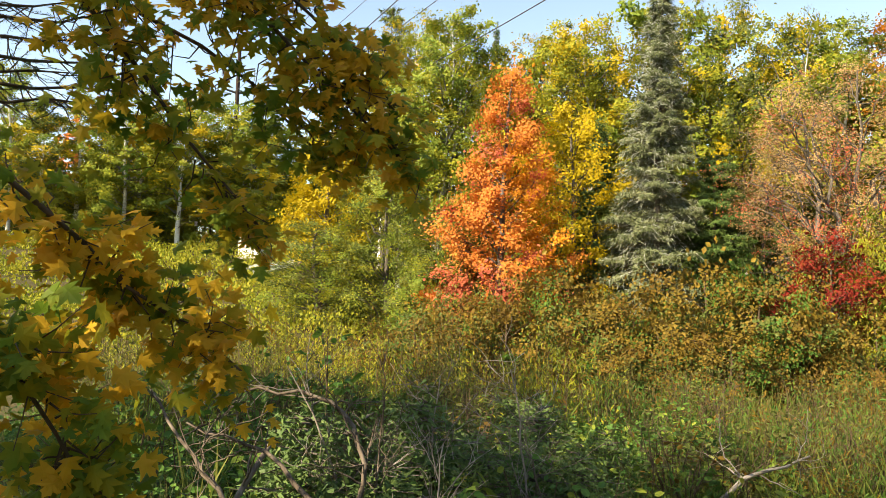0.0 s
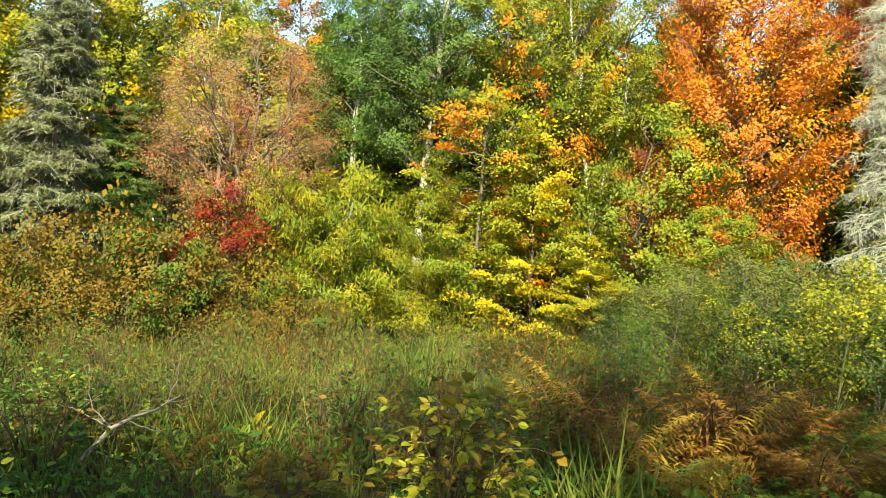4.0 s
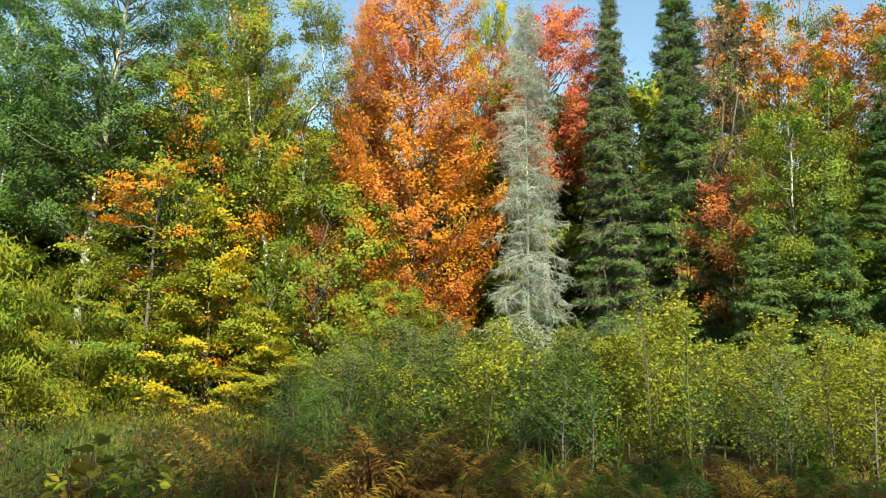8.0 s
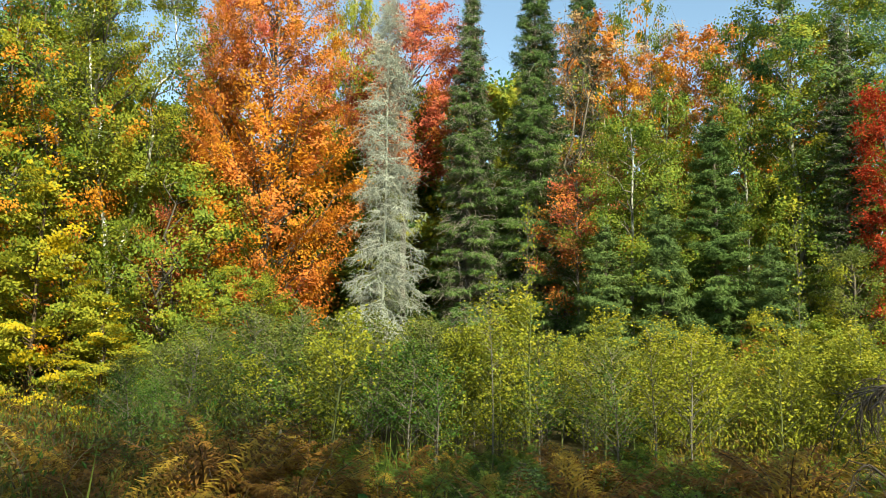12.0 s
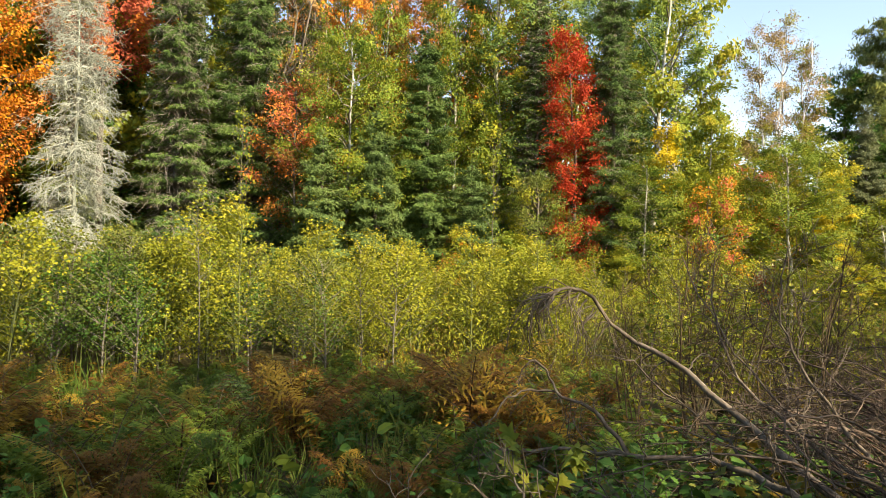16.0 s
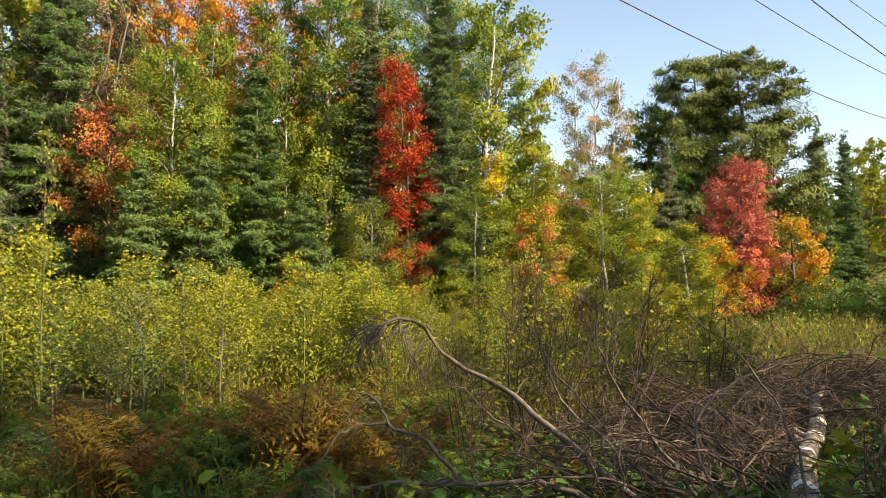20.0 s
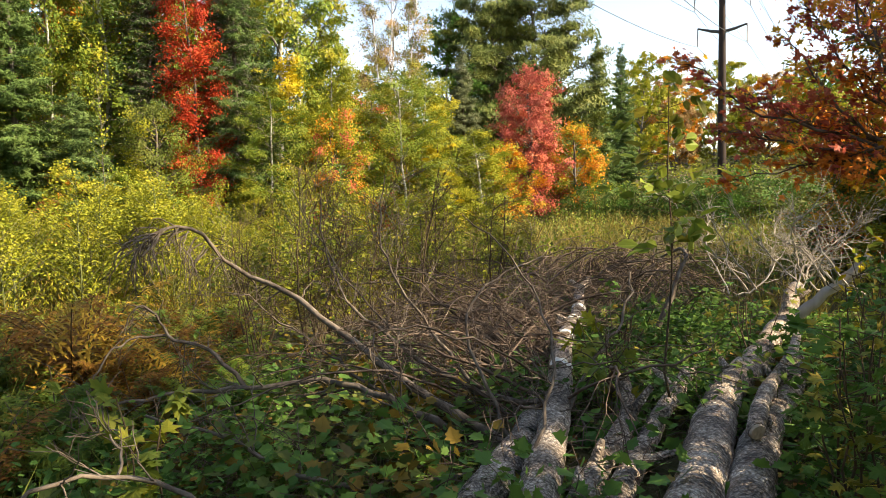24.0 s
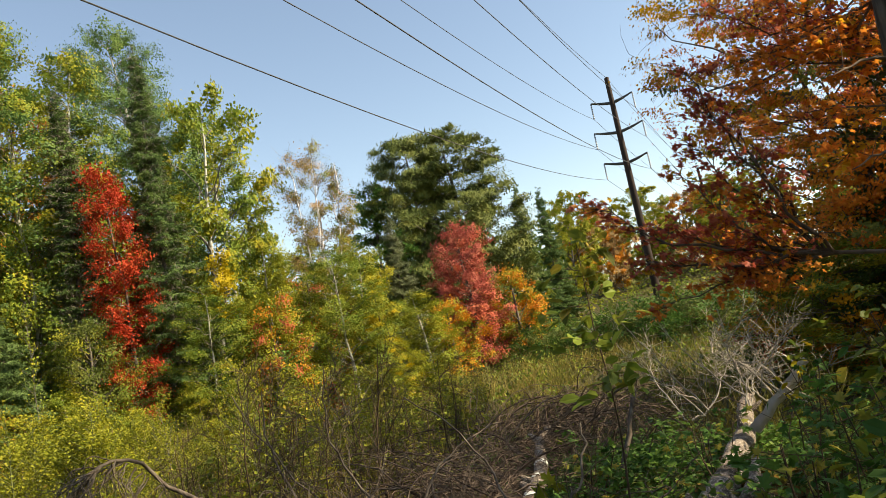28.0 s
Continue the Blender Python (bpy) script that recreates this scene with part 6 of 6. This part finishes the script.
bump = np.array([noise.noise(Vector((p[0] * 14, p[1] * 14, p[2] * 2.2))) * .3 + noise.noise(Vector((p[0] * 30, p[1] * 30, p[2] * 7))) * .16 for p in sv.tolist()])
sn.v[0] = (sv + .75 * (sv - np.array([.02, .02, 0])) * np.array([1, 1, 0]) * bump[:, None]).astype(np.float32)
part("trunk", sn, SNAG_BARK, snag)
sl = Soup()
for k in range(14):
    r_ = np.random.default_rng(950 + k)
    a, zz = r_.uniform(0, 6.28), r_.uniform(1.2, 6.5)
    bough(sl, r_, [(0, 0, zz), (.5 * math.cos(a), .5 * math.sin(a), zz + .1), (1.2 * math.cos(a), 1.2 * math.sin(a), zz - .1)], .025, .006, 5, .4, 1)
tagged(part("branching", sl, HEAP_BARK, snag), kind="stuff")
lean_stem = Soup()
bough(lean_stem, np.random.default_rng(971), [(.30, .12, -.1), (.24, .12, .9), (.12, .10, 1.9), (.02, .16, 2.9)], .07, .03, 9, .5, 2, .1)
part("leaning_stem", lean_stem, GREY_TWIG, snag, "pale dead stem leaning on the snag")

# ---------------------------------------------------------------- line of poles
POLE_STEEL = bark_mat("weathered_steel", [(.016, .011, .009), (.026, .016, .012), (.036, .021, .015), (.05, .028, .02)], scale=5, bump=.15, rough=.7)
DARK_METAL = bark_mat("dark_metal", [(.03, .03, .032), (.05, .05, .05), (.07, .07, .07), (.09, .09, .09)], scale=6, bump=.1, rough=.5)
GLASSY = bark_mat("grey_insulator", [(.16, .17, .18), (.22, .23, .24), (.27, .28, .30), (.30, .32, .34)], scale=9, bump=.1, rough=.35)
UX, UY = .90, .435            # across the line


def pole(b, d, top, label):
    thing = tagged(new("utility_pole"), label, "pole", "poles of the power line")
    x, y, z = spot(b, d, .2)
    thing.location = (x, y, z)
    h = top - z
    s = Soup()
    tube(s, [(0, 0, 0), (0, 0, h * .5), (0, 0, h)], (.30, .25, .17), 12)
    part("shaft", s, POLE_STEEL, thing)
    tips = [(x, y, z + h)]
    for dz, ln in ((1.9, 1.55), (4.2, 1.8), (6.6, 1.6)):
        for sg in (-1, 1):
            a = Soup()
            zz = h - dz
            tube(a, [(0, 0, zz - .1), (sg * UX * ln * .5, sg * UY * ln * .5, zz + .06), (sg * UX * ln, sg * UY * ln, zz + .3)], (.13, .10, .06), 8)
            part("crossarm", a, DARK_METAL, thing)
            n = Soup()
            for q in range(7):
                tube(n, [(sg * UX * ln, sg * UY * ln, zz + .28 - q * .17), (sg * UX * ln, sg * UY * ln, zz + .16 - q * .17)], (.035, .075), 7)
            tube(n, [(sg * UX * ln, sg * UY * ln, zz + .3), (sg * UX * ln, sg * UY * ln, zz - .95)], (.025, .025), 6)
            part("insulator", n, GLASSY, thing)
            tips.append((x + sg * UX * ln, y + sg * UY * ln, z + zz - .95))
    return tips


ends_far = pole(155.2, 110, 19.5, "distant weathered steel pole with three crossarms")
ends_mid = pole(150.3, 54.9, 18.9, "tall weathered steel pole with three crossarms")
ends_back = pole(-16.4, 73.9, 24.65, "weathered steel pole beyond the hanging bough")
for a, c, sag in zip([*ends_far, *ends_mid], [*ends_mid, *ends_back], [1.0] * 7 + [5.5] * 7):
    q = np.linspace(0, 1, 40)[:, None]
    line = np.array(a) + (np.array(c) - np.array(a)) * q
    line[:, 2] -= sag * (4 * q * (1 - q))[:, 0]
    w = Soup()
    tube(w, line, .016, 5)
    tagged(new("power_cable", w.mesh("power_cable", [DARK_METAL])), "thin dark sagging overhead cable", "cable", "cables of the power line")

# ---------------------------------------------------------------- box stand and old logs on the slope
WHITE_PLY = bark_mat("off_white_painted_board", [(.48, .45, .38), (.62, .59, .51), (.70, .67, .60), (.74, .72, .66)], scale=6, bump=.1, rough=.7)
ROOFING = bark_mat("dull_roof_board", [(.25, .23, .19), (.36, .33, .28), (.44, .41, .35), (.5, .47, .4)], scale=6, bump=.15)


def box(soup, x0, x1, y0, y1, z0, z1):
    v = [(x, y, z) for z in (z0, z1) for x, y in ((x0, y0), (x1, y0), (x1, y1), (x0, y1))]
    soup.add(v, [(0, 3, 2, 1), (4, 5, 6, 7), (0, 1, 5, 4), (1, 2, 6, 5), (2, 3, 7, 6), (3, 0, 4, 7)])


def box_stand():
    thing = tagged(new("hunting_stand"), "small off-white board hunting box with a dark window slit", "hut")
    x, y, z = spot(-14.75, 37.9, .05)
    thing.matrix_basis = Matrix.Translation((x, y, z)) @ Matrix.Rotation(radians(14.75 - 16), 4, "Z")
    w, t, h = .5, .03, 1.25
    def panel(name, *boxes):
        s = Soup()
        for bx in boxes:
            box(s, *bx)
        part(name, s, WHITE_PLY, thing)
    panel("front_panel", (-w, w, -w, -w + t, .06, .55), (-w, w, -w, -w + t, .80, h), (-w, -.12, -w, -w + t, .553, .797), (.36, w, -w, -w + t, .553, .797))
    panel("back_panel", (-w, w, w - t, w, .06, h))
    panel("side_panel", (-w, -w + t, -w + t + .003, w - t - .003, .06, h))
    panel("side_panel", (w - t, w, -w + t + .003, w - t - .003, .06, .55), (w - t, w, -w + t + .003, w - t - .003, .80, h), (w - t, w, -w + t + .003, -.25, .553, .797), (w - t, w, .25, w - t - .003, .553, .797))
    s = Soup()
    box(s, -w - .06, w + .06, -w - .08, w + .06, h + .004, h + .05)
    part("roof", s, ROOFING, thing)
    s = Soup()
    box(s, -w, w, -w, w, .0, .056)
    part("floor_board", s, ROOFING, thing)


box_stand()
for k, (b0, b1, d0, r) in enumerate(((-16.2, -11.4, 30, .16), (-15.5, -11.0, 30.6, .13), (-14.5, -10.9, 29.6, .11))):
    p0, p1 = spot(b0, d0, -.55), spot(b1, d0 + .6, -.75)
    s = Soup()
    bough(s, np.random.default_rng(970 + k), [p0, [(u + v) / 2 for u, v in zip(p0, p1)], p1], r * .7, r, 5, .8, 1)
    tagged(new("old_log", s.mesh("old_log", [DEAD_TWIG])), "old grey log lying on the weedy slope", "log", "old logs on the slope")
st = Soup()
x, y, z = spot(-11.0, 30.2, -.1)
tube(st, [(x, y, z), (x + .03, y, z + .5), (x, y + .03, z + .85)], (.42, .34, .30), 10)
tagged(new("tree_stump", st.mesh("tree_stump", [BARK])), "weathered broken stump at the end of the logs", "stump")

grass("meadow_grass", "trodden grass round about", 620, 16000, (165, 335, 1.2, 9), GRASS, (.1, .3))
cover("leafy_herbs", "low leaves round about", 621, 1500, (170, 330, 1.8, 10), [HERB, GREEN, RUST], (.1, .4), 9, .07)
cover("field_weeds", "pale weeds up the far rise", 622, 3000, (130, 166, 42, 105), [LIME, OLIVE, WEED, YELLOW_GREEN], (.6, 1.2), 10, .26, KITE, .3)
grass("meadow_grass", "short trodden grass underfoot", 630, 12000, (0, 360, .7, 4.4), GRASS, (.06, .16))


def fallen_leaves():
    rng = np.random.default_rng(631)
    n = 3600
    b, d = np.radians(rng.uniform(0, 360, n)), np.sqrt(rng.uniform(.5, 81, n))
    x, y = d * np.sin(b), d * np.cos(b)
    s = Soup()
    leaves(s, rng, np.stack([x, y, ground_z(x, y) + .012 + rng.uniform(0, .03, n)], 1), .06, MAPLE, (0, 0, 1), .3, None, rng.integers(0, 4, n), .4)
    tagged(new("fallen_leaves", s.mesh("fallen_leaves", [RUST, FERN_BROWN, FERN_BROWN, BRONZE])), "brown and yellow fallen leaves on the ground", "leaf litter", kind="stuff")


fallen_leaves()
